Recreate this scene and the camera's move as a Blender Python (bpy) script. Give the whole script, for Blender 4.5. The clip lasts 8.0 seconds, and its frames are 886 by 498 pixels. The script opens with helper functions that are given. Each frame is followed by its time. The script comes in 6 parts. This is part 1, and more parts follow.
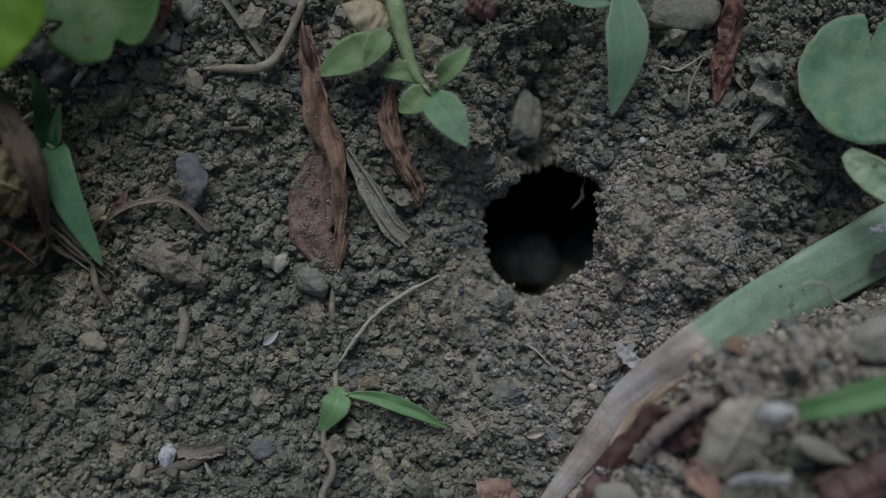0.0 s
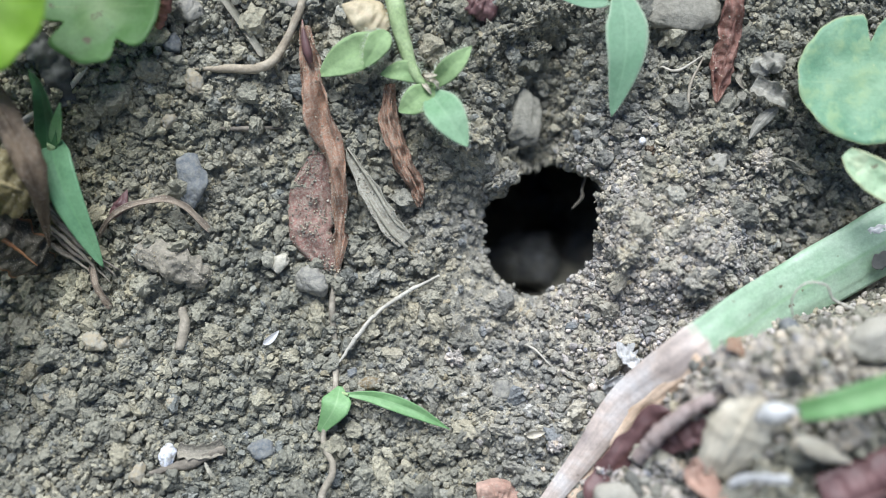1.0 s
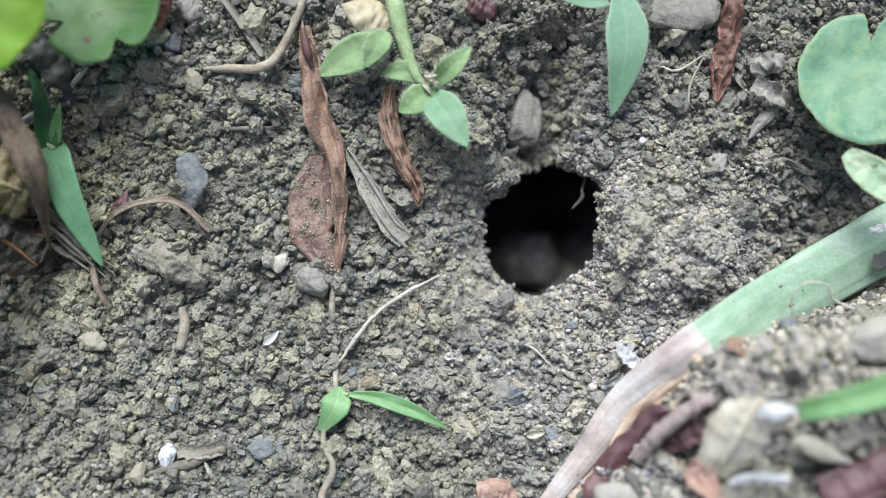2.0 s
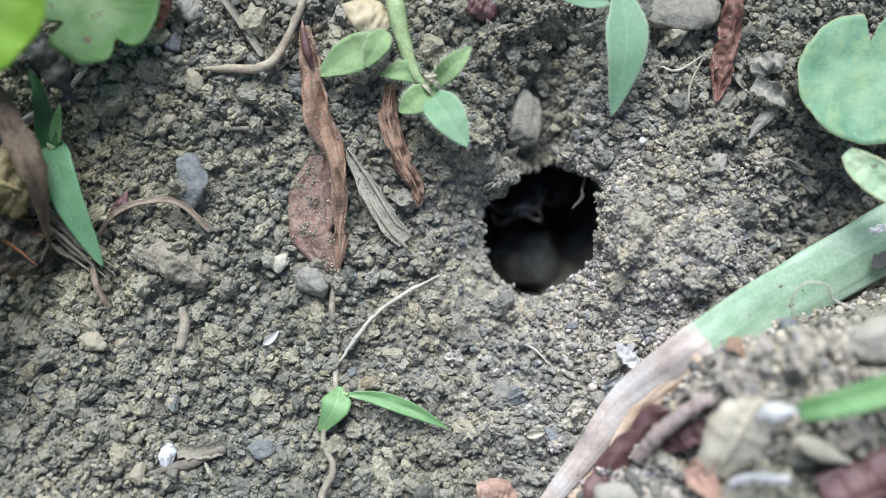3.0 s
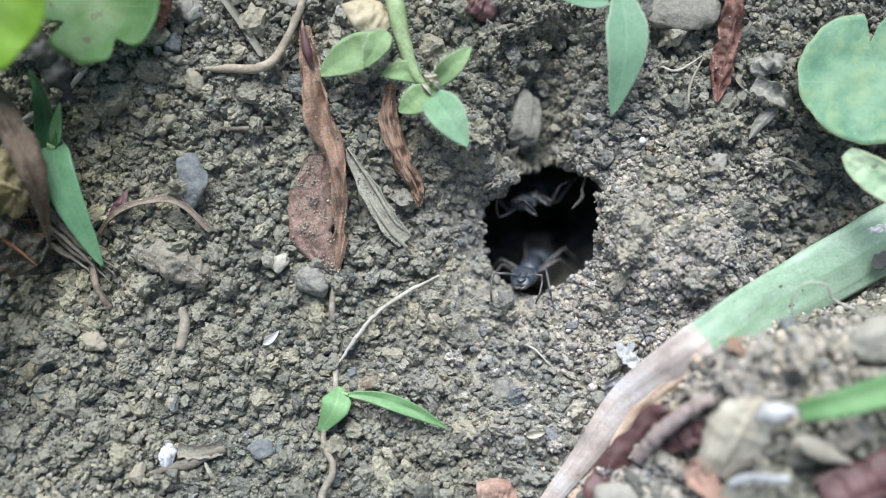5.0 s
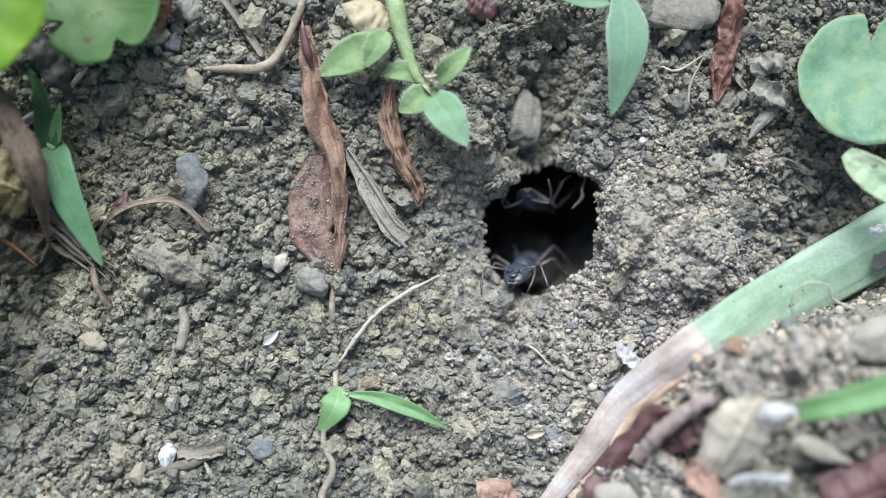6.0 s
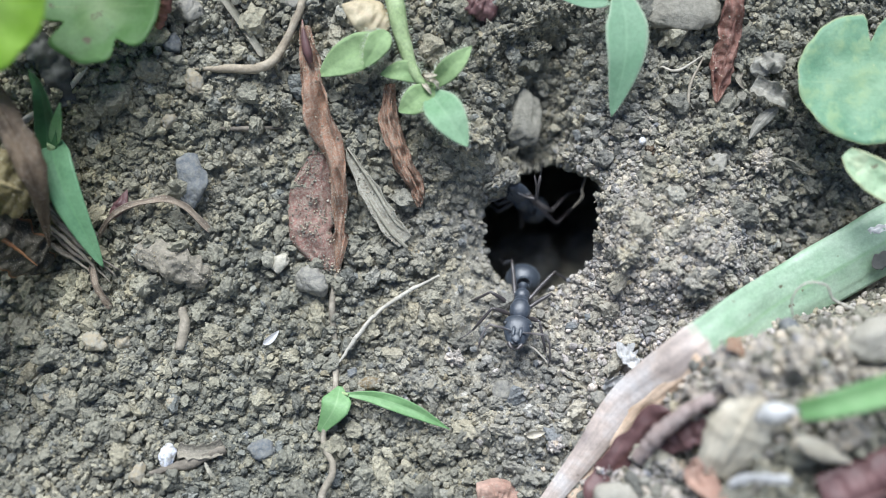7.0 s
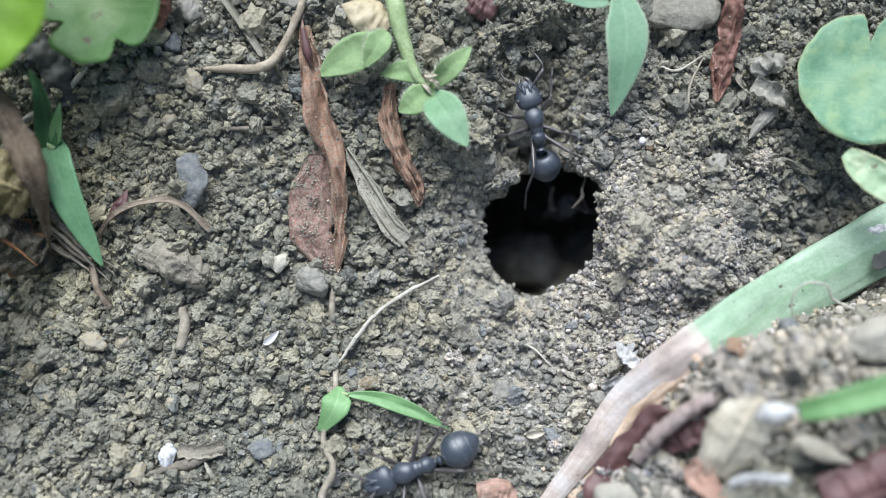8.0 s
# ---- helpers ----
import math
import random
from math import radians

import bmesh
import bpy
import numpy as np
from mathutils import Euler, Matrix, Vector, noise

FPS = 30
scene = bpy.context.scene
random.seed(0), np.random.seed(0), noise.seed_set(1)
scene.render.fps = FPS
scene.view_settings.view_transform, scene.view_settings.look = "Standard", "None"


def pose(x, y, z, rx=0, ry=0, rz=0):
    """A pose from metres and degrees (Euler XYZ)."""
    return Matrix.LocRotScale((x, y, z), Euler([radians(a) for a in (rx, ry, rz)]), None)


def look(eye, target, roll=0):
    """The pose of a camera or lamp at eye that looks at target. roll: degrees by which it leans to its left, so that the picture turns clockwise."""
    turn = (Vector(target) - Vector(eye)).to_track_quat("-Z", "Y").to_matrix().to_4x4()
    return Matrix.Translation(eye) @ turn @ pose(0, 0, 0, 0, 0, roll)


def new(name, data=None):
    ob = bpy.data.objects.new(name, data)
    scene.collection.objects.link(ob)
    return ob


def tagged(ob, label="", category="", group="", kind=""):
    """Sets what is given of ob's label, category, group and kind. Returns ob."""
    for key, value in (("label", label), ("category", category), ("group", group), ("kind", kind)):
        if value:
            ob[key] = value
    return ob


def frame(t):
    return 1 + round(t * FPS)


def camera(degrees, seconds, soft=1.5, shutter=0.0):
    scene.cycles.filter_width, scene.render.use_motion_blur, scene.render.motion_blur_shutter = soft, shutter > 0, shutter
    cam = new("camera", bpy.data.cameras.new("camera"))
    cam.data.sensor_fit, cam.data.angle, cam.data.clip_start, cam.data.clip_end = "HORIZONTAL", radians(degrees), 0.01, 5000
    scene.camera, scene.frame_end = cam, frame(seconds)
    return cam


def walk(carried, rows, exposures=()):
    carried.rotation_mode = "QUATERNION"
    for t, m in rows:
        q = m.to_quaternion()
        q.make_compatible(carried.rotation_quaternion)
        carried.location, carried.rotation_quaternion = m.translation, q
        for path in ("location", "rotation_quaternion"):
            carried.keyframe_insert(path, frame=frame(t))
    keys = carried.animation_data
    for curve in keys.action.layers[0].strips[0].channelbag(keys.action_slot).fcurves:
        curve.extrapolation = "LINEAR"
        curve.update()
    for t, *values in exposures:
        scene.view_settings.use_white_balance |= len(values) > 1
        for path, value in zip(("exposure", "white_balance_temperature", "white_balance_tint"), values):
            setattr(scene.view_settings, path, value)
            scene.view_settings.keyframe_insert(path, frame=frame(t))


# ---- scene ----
# A nest entrance in a small bank of dry crumbly soil, seen from a hand's width away.
# Bank space, in millimetres: u to the right, v up the slope, w out of the slope.
TILT = radians(35)
MM = 0.001
UP_SLOPE = Vector((0, math.cos(TILT), math.sin(TILT)))
OUT = Vector((0, -math.sin(TILT), math.cos(TILT)))
RIGHT = Vector((1, 0, 0))


def world_point(u, v, w):
    return (RIGHT * u + UP_SLOPE * v + OUT * w) * MM


# ---- camera ----
cam = camera(50, 8.0, soft=0.8, shutter=0.3)
EYE = world_point(0, -70.6 * math.sin(radians(3)), 70.6 * math.cos(radians(3)))
SHOT = look(EYE, (0, 0, 0))
walk(cam, [(0.0, SHOT), (8.0, SHOT)], exposures=[
    (0.0, -1.0, 5750, 8), (0.2, -0.4, 5750, 8), (0.4, 0.05, 5750, 8), (0.5, 0.25, 5750, 8), (0.6, 0.5, 5750, 8), (0.8, 0.92, 5750, 8), (0.9, 0.98, 5750, 8), (8.0, 0.98, 5750, 8)])
cam.data.dof.use_dof = True
cam.data.dof.focus_distance = 0.0693
cam.data.dof.aperture_fstop = 9.5

# ---- light: open shade under a bright hazy sky ----
world = bpy.data.worlds.new("sky")
scene.world = world
world.use_nodes = True
sky = world.node_tree.nodes.new("ShaderNodeTexSky")
sky.sky_type = "NISHITA"
sky.sun_disc = False
sky.sun_elevation = radians(79)
sky.sun_rotation = radians(-27)
sky.dust_density = 3.0
back = world.node_tree.nodes["Background"]
back.inputs["Strength"].default_value = 0.058
world.node_tree.links.new(sky.outputs["Color"], back.inputs["Color"])
sun_data = bpy.data.lights.new("sun", "SUN")
sun_data.energy = 3.48
sun_data.angle = radians(42)
sun_data.color = (1.0, 0.97, 0.92)
sun = new("sun", sun_data)
sun.matrix_world = look((-0.2, 0.40, 2.2), (0, 0, 0))


# ---- materials ----
def nodes_of(name):
    mat = bpy.data.materials.new(name)
    mat.use_nodes = True
    nt = mat.node_tree
    return mat, nt, nt.nodes["Principled BSDF"]


def put(nt, kind, **values):
    n = nt.nodes.new(kind)
    for key, value in values.items():
        n.inputs[key.replace("_", " ")].default_value = value
    return n


def noise_at(nt, coord, scale, detail=4.0, rough=0.6):
    n = put(nt, "ShaderNodeTexNoise", Scale=scale, Detail=detail, Roughness=rough)
    nt.links.new(coord, n.inputs["Vector"])
    return n.outputs["Fac"]


def put_noise_colour(nt, coord, scale):
    n = put(nt, "ShaderNodeTexNoise", Scale=scale, Detail=2.0)
    nt.links.new(coord, n.inputs["Vector"])
    return n.outputs["Color"]


def ramp(nt, fac, stops):
    n = nt.nodes.new("ShaderNodeValToRGB")
    while len(n.color_ramp.elements) < len(stops):
        n.color_ramp.elements.new(0.5)
    for e, (p, c) in zip(n.color_ramp.elements, stops):
        e.position, e.color = p, (*c, 1)
    nt.links.new(fac, n.inputs["Fac"])
    return n.outputs["Color"]


def blend(nt, mode, fac, a, b):
    n = nt.nodes.new("ShaderNodeMix")
    n.data_type, n.blend_type = "RGBA", mode
    for socket, value in ((n.inputs[0], fac), (n.inputs[6], a), (n.inputs[7], b)):
        if isinstance(value, (int, float)):
            socket.default_value = value
        elif isinstance(value, tuple):
            socket.default_value = (*value, 1)
        else:
            nt.links.new(value, socket)
    return n.outputs[2]


def relieve(nt, shader, heights, strength=0.6):
    """Bump from pairs of (height socket, depth in millimetres)."""
    last = None
    for height, depth in heights:
        b = put(nt, "ShaderNodeBump", Strength=strength, Distance=depth * MM)
        nt.links.new(height, b.inputs["Height"])
        if last:
            nt.links.new(last, b.inputs["Normal"])
        last = b.outputs["Normal"]
    nt.links.new(last, shader.inputs["Normal"])


def soil(name, pick, bright=1.07, tint=(0.985, 1.0, 0.925)):
    """Dry loam. pick: 'island', 'object' or 'cell': what gets a tone of its own."""
    mat, nt, sh = nodes_of(name)
    coord = nt.nodes.new("ShaderNodeNewGeometry").outputs["Position"]
    if pick == "island":
        chance = nt.nodes.new("ShaderNodeNewGeometry").outputs["Random Per Island"]
    elif pick == "object":
        chance = nt.nodes.new("ShaderNodeObjectInfo").outputs["Random"]
    else:
        cells = put(nt, "ShaderNodeTexVoronoi", Scale=2600.0)
        nt.links.new(coord, cells.inputs["Vector"])
        split = nt.nodes.new("ShaderNodeSeparateColor")
        nt.links.new(cells.outputs["Color"], split.inputs["Color"])
        chance = split.outputs[0]
    tone = ramp(nt, chance, [(0.0, (0.150, 0.150, 0.140)), (0.28, (0.235, 0.226, 0.196)), (0.55, (0.295, 0.284, 0.246)), (0.70, (0.33, 0.302, 0.238)), (0.80, (0.29, 0.286, 0.268)), (0.88, (0.395, 0.368, 0.305)),
                             (0.95, (0.38, 0.35, 0.28)), (0.965, (0.33, 0.285, 0.205)), (0.972, (0.17, 0.178, 0.182)), (0.988, (0.22, 0.228, 0.23)), (0.993, (0.46, 0.445, 0.41))])
    wide = noise_at(nt, coord, 110.0, 3.0)
    patch = ramp(nt, wide, [(0.3, (0.80, 0.82, 0.84)), (0.7, (1.12, 1.08, 1.03))])
    fine = noise_at(nt, coord, 5200.0, 5.0, 0.7)
    grit = ramp(nt, fine, [(0.3, (0.58, 0.57, 0.56)), (0.55, (1.0, 1.0, 1.0)), (0.75, (1.5, 1.5, 1.48))])
    c = blend(nt, "MULTIPLY", 1.0, tone, patch)
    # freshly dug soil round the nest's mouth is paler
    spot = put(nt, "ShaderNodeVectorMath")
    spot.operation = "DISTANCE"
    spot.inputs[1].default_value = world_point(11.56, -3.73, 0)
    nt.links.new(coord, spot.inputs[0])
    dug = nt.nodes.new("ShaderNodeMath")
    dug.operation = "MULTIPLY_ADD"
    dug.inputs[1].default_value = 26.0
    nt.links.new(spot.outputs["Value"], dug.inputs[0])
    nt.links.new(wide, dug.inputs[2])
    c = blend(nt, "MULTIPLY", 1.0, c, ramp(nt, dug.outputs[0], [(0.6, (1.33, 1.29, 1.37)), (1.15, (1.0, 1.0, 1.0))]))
    # brown humus under the herb at the bank's end, its shade painted in
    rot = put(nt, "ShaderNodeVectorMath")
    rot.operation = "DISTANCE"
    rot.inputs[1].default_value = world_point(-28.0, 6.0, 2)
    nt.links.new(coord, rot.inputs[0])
    darkened = nt.nodes.new("ShaderNodeMath")
    darkened.operation = "MULTIPLY_ADD"
    darkened.inputs[1].default_value = 38.0
    nt.links.new(rot.outputs["Value"], darkened.inputs[0])
    nt.links.new(wide, darkened.inputs[2])
    c = blend(nt, "MULTIPLY", 1.0, c, ramp(nt, darkened.outputs[0], [(0.5, (0.90, 0.87, 0.70)), (1.3, (1.0, 1.0, 1.0))]))
    c = blend(nt, "MULTIPLY", 1.0, c, tuple(bright * x for x in tint))
    c = blend(nt, "MULTIPLY", 0.85, c, grit)
    specks = noise_at(nt, coord, 11000.0, 1.0)
    c = blend(nt, "MIX", ramp(nt, specks, [(0.70, (0, 0, 0)), (0.76, (0.7, 0.7, 0.7))]), c, (0.55, 0.53, 0.48))
    nt.links.new(c, sh.inputs["Base Color"])
    sh.inputs["Roughness"].default_value = 0.93
    sh.inputs["Specular IOR Level"].default_value = 0.25
    warp = blend(nt, "ADD", 0.00012, coord, put_noise_colour(nt, coord, 3000.0))
    grains = put(nt, "ShaderNodeTexVoronoi", Scale=5200.0)
    nt.links.new(warp, grains.inputs["Vector"])
    pits = nt.nodes.new("ShaderNodeMath")
    pits.operation = "MULTIPLY"
    pits.inputs[1].default_value = -1.0
    nt.links.new(grains.outputs["Distance"], pits.inputs[0])
    relieve(nt, sh, [(noise_at(nt, coord, 1900.0, 4.0, 0.65), 0.15), (pits.outputs[0], 0.07), (noise_at(nt, coord, 7500.0, 4.0, 0.75), 0.10)], 1.0)
    return mat


def mineral(name, dark, light, scale=900.0, rough=0.8, dusty=0.85):
    mat, nt, sh = nodes_of(name)
    coord = nt.nodes.new("ShaderNodeTexCoord").outputs["Object"]
    a = noise_at(nt, coord, scale, 5.0, 0.65)
    c = ramp(nt, a, [(0.3, dark), (0.68, light)])
    dust = noise_at(nt, coord, 2600.0, 4.0, 0.7)
    c = blend(nt, "MIX", ramp(nt, dust, [(0.40, (0, 0, 0)), (0.60, (dusty, dusty, dusty))]), c, (0.30, 0.285, 0.235))
    nt.links.new(c, sh.inputs["Base Color"])
    sh.inputs["Roughness"].default_value = rough
    relieve(nt, sh, [(a, 0.25), (noise_at(nt, coord, 4500.0, 4.0, 0.7), 0.10)], 0.9)
    return mat


def leaf_skin(name, dark, light, vein=(0.3, 0.4, 0.2), ribs=0.0, dust=0.0, gloss=0.5, edge=None, through_light=0.25, spots=0.0, dry=None, mottle=None, rib_mix=0.55):
    """Leaf surface. Its UV runs across (0 to 1) and along (0 to 1). ribs: parallel veins across the width."""
    mat, nt, sh = nodes_of(name)
    tc = nt.nodes.new("ShaderNodeTexCoord")
    uv, coord = tc.outputs["UV"], nt.nodes.new("ShaderNodeNewGeometry").outputs["Position"]
    blotch = noise_at(nt, coord, 420.0, 4.0)
    fine = noise_at(nt, coord, 3800.0, 4.0, 0.7)
    c = ramp(nt, blotch, [(0.3, dark), (0.7, light)])
    c = blend(nt, "MULTIPLY", 0.55, c, ramp(nt, fine, [(0.3, (0.72, 0.74, 0.7)), (0.7, (1.2, 1.18, 1.15))]))
    split = nt.nodes.new("ShaderNodeSeparateXYZ")
    nt.links.new(uv, split.inputs[0])
    off = nt.nodes.new("ShaderNodeMath")
    off.operation = "SUBTRACT"
    off.inputs[1].default_value = 0.5
    nt.links.new(split.outputs[0], off.inputs[0])
    mid = nt.nodes.new("ShaderNodeMath")
    mid.operation = "ABSOLUTE"
    nt.links.new(off.outputs[0], mid.inputs[0])
    c = blend(nt, "MIX", ramp(nt, mid.outputs[0], [(0.0, (0.55, 0.55, 0.55)), (0.05, (0, 0, 0))]), c, vein)
    heights = [(fine, 0.03), (blotch, 0.12)]
    if ribs:
        stretch = put(nt, "ShaderNodeMapping", Scale=(ribs, 0.6, 1.0))
        nt.links.new(uv, stretch.inputs["Vector"])
        line = put(nt, "ShaderNodeTexNoise", Scale=1.0, Detail=2.0)
        nt.links.new(stretch.outputs[0], line.inputs["Vector"])
        c = blend(nt, "MULTIPLY", rib_mix, c, ramp(nt, line.outputs["Fac"], [(0.35, (0.68, 0.7, 0.66)), (0.65, (1.18, 1.16, 1.12))]))
        heights.append((line.outputs["Fac"], 0.035))
    if dry:
        reach = nt.nodes.new("ShaderNodeMath")
        reach.operation = "MULTIPLY_ADD"
        reach.inputs[1].default_value = 0.12
        nt.links.new(blotch, reach.inputs[0])
        nt.links.new(split.outputs[1], reach.inputs[2])
        skin = ramp(nt, noise_at(nt, coord, 260.0, 4.0), [(0.30, (0.40, 0.34, 0.31)), (0.46, (0.66, 0.56, 0.49)), (0.66, (0.82, 0.79, 0.77))])
        skin = blend(nt, "MULTIPLY", 0.5, skin, ramp(nt, line.outputs["Fac"], [(0.35, (0.74, 0.73, 0.72)), (0.65, (1.12, 1.12, 1.12))]))
        skin = blend(nt, "MULTIPLY", 0.6, skin, ramp(nt, fine, [(0.3, (0.7, 0.7, 0.7)), (0.7, (1.15, 1.15, 1.15))]))
        c = blend(nt, "MIX", ramp(nt, reach.outputs[0], [(dry + 0.05, (1, 1, 1)), (dry + 0.075, (0, 0, 0))]), c, skin)
    if edge:
        c = blend(nt, "MIX", ramp(nt, mid.outputs[0], [(0.42, (0, 0, 0)), (0.5, (0.85, 0.85, 0.85))]), c, edge)
    if mottle:
        m = noise_at(nt, coord, 900.0, 3.0, 0.6)
        c = blend(nt, "MIX", ramp(nt, m, [(0.48, (0, 0, 0)), (0.66, (0.85, 0.85, 0.85))]), c, mottle)
        pits = noise_at(nt, coord, 2600.0, 1.0)
        c = blend(nt, "MIX", ramp(nt, pits, [(0.75, (0, 0, 0)), (0.79, (0.6, 0.6, 0.6))]), c, (0.48, 0.50, 0.30))
        heights.append((m, 0.15))
    if spots:
        s = noise_at(nt, coord, 1100.0, 2.0)
        c = blend(nt, "MIX", ramp(nt, s, [(0.70 - spots, (0, 0, 0)), (0.76 - spots, (0.8, 0.8, 0.8))]), c, (0.14, 0.10, 0.06))
    if dust:
        d = noise_at(nt, coord, 5200.0, 4.0, 0.75)
        c = blend(nt, "MIX", ramp(nt, d, [(0.62 - 0.25 * dust, (0, 0, 0)), (0.80 - 0.2 * dust, (0.8, 0.8, 0.8))]), c, (0.31, 0.28, 0.22))
        heights.append((d, 0.08))
        heights.append((noise_at(nt, coord, 1500.0, 3.0), 0.22))
        grit = noise_at(nt, coord, 9500.0, 2.0, 0.5)
        c = blend(nt, "MIX", ramp(nt, grit, [(0.66 - 0.04 * dust, (0, 0, 0)), (0.70 - 0.04 * dust, (0.85, 0.85, 0.85))]), c, (0.42, 0.37, 0.31))
    nt.links.new(c, sh.inputs["Base Color"])
    sh.inputs["Roughness"].default_value = gloss
    relieve(nt, sh, heights, 0.7)
    if through_light:
        tl = nt.nodes.new("ShaderNodeBsdfTranslucent")
        nt.links.new(c, tl.inputs["Color"])
        mix = put(nt, "ShaderNodeMixShader", Fac=through_light)
        nt.links.new(sh.outputs[0], mix.inputs[1])
        nt.links.new(tl.outputs[0], mix.inputs[2])
        nt.links.new(mix.outputs[0], nt.nodes["Material Output"].inputs["Surface"])
    return mat


def fibre(name, dark, light, rough=0.8):
    """Root, twig or straw, with dirt on it."""
    mat, nt, sh = nodes_of(name)
    coord = nt.nodes.new("ShaderNodeNewGeometry").outputs["Position"]
    a = noise_at(nt, coord, 900.0, 4.0)
    b = noise_at(nt, coord, 4200.0, 4.0, 0.7)
    c = blend(nt, "MULTIPLY", 0.7, ramp(nt, a, [(0.3, dark), (0.7, light)]), ramp(nt, b, [(0.3, (0.6, 0.6, 0.58)), (0.7, (1.25, 1.25, 1.22))]))
    nt.links.new(c, sh.inputs["Base Color"])
    sh.inputs["Roughness"].default_value = rough
    relieve(nt, sh, [(b, 0.07), (a, 0.1)], 0.8)
    return mat


def chitin(name, base, rough, sheen):
    mat, nt, sh = nodes_of(name)
    coord = nt.nodes.new("ShaderNodeTexCoord").outputs["Object"]
    a = noise_at(nt, coord, 7000.0, 3.0)
    c = ramp(nt, a, [(0.35, tuple(x * 0.7 for x in base)), (0.7, tuple(x * 1.4 for x in base))])
    nt.links.new(c, sh.inputs["Base Color"])
    sh.inputs["Roughness"].default_value = rough
    sh.inputs["Specular IOR Level"].default_value = 1.0
    sh.inputs["Sheen Weight"].default_value = sheen
    sh.inputs["Sheen Roughness"].default_value = 0.4
    sh.inputs["Sheen Tint"].default_value = (0.75, 0.85, 1.0, 1)
    relieve(nt, sh, [(a, 0.03)], 0.7)
    return mat


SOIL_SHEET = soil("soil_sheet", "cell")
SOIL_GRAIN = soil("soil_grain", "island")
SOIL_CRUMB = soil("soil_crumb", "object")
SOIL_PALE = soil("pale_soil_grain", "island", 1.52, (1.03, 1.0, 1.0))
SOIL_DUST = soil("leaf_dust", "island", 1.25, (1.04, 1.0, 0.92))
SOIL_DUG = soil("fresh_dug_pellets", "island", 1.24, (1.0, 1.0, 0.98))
ROCK_GREY = mineral("grey_rock", (0.145, 0.14, 0.124), (0.255, 0.245, 0.218))
ROCK_BLUE = mineral("blue_grey_rock", (0.085, 0.095, 0.105), (0.165, 0.178, 0.185), dusty=0.4)
ROCK_PALE = mineral("pale_rock", (0.28, 0.26, 0.215), (0.42, 0.395, 0.335))
ROCK_TAN = mineral("tan_rock", (0.25, 0.21, 0.135), (0.41, 0.35, 0.245))
ROCK_BROWN = mineral("brown_rock", (0.14, 0.10, 0.05), (0.22, 0.17, 0.09))
ROCK_SOIL = soil("soil_clod", "cell")
ROCK_DUSTY = mineral("dusty_rock", (0.17, 0.16, 0.128), (0.26, 0.248, 0.20), 700.0, 0.92)
ROCK_CREAM = mineral("cream_rock", (0.40, 0.37, 0.29), (0.58, 0.55, 0.46))
# clod soil again, with the dark of the hole put into its colour
NEST_SOIL_SHADED = soil("shaded_nest_soil", "cell", 0.66, (0.92, 1.0, 1.10))
HEAP_SOIL = soil("pale_dry_soil", "cell", 1.5, (1.03, 1.0, 1.0))
CHALK = mineral("white_grit", (0.62, 0.64, 0.70), (0.86, 0.87, 0.92), 2500.0, 0.7)
LEAF_BRIGHT = leaf_skin("bright_leaf", (0.24, 0.43, 0.04), (0.36, 0.56, 0.08), (0.36, 0.5, 0.16), gloss=0.45, through_light=0.5)
LEAF_LOBED = leaf_skin("lobed_leaf", (0.13, 0.27, 0.08), (0.22, 0.38, 0.15), (0.34, 0.44, 0.2), spots=0.05, through_light=0.62)
LEAF_GRASS = leaf_skin("grass_blade", (0.14, 0.30, 0.15), (0.22, 0.41, 0.22), (0.18, 0.38, 0.17), ribs=11.0, rib_mix=0.2, through_light=0.3)
# darker copy of the grass green, with shade mixed into the colour
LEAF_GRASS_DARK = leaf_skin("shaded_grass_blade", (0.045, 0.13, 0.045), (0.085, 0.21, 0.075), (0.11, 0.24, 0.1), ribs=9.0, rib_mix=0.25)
LEAF_SPROUT = leaf_skin("sprout_leaf", (0.15, 0.31, 0.11), (0.26, 0.44, 0.20), (0.34, 0.5, 0.26), gloss=0.55)
LEAF_YOUNG = leaf_skin("hairy_leaf", (0.23, 0.35, 0.15), (0.35, 0.48, 0.24), (0.32, 0.46, 0.2), gloss=0.75, edge=(0.34, 0.46, 0.22), through_light=0.3)
LEAF_COOL = leaf_skin("bluish_hairy_leaf", (0.20, 0.36, 0.20), (0.32, 0.49, 0.31), (0.32, 0.48, 0.3), gloss=0.75, edge=(0.38, 0.5, 0.34), through_light=0.3)
LEAF_TIP = leaf_skin("yellowing_leaf", (0.50, 0.40, 0.24), (0.66, 0.58, 0.40), (0.64, 0.52, 0.36), gloss=0.6)
LEAF_LANCE = leaf_skin("lance_leaf", (0.16, 0.31, 0.18), (0.24, 0.39, 0.25), (0.27, 0.44, 0.27), edge=(0.48, 0.58, 0.42), gloss=0.6)
LEAF_ROUND = leaf_skin("round_leaf", (0.13, 0.28, 0.165), (0.24, 0.40, 0.25), (0.30, 0.45, 0.26), edge=(0.46, 0.50, 0.26), gloss=0.6, mottle=(0.29, 0.42, 0.22))
LEAF_FADED = leaf_skin("faded_leaf", (0.28, 0.43, 0.26), (0.46, 0.57, 0.38), (0.4, 0.52, 0.32), edge=(0.52, 0.52, 0.28), gloss=0.6, spots=0.03, mottle=(0.5, 0.56, 0.36))
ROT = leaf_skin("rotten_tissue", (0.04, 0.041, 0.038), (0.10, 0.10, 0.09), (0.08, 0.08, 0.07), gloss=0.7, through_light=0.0)
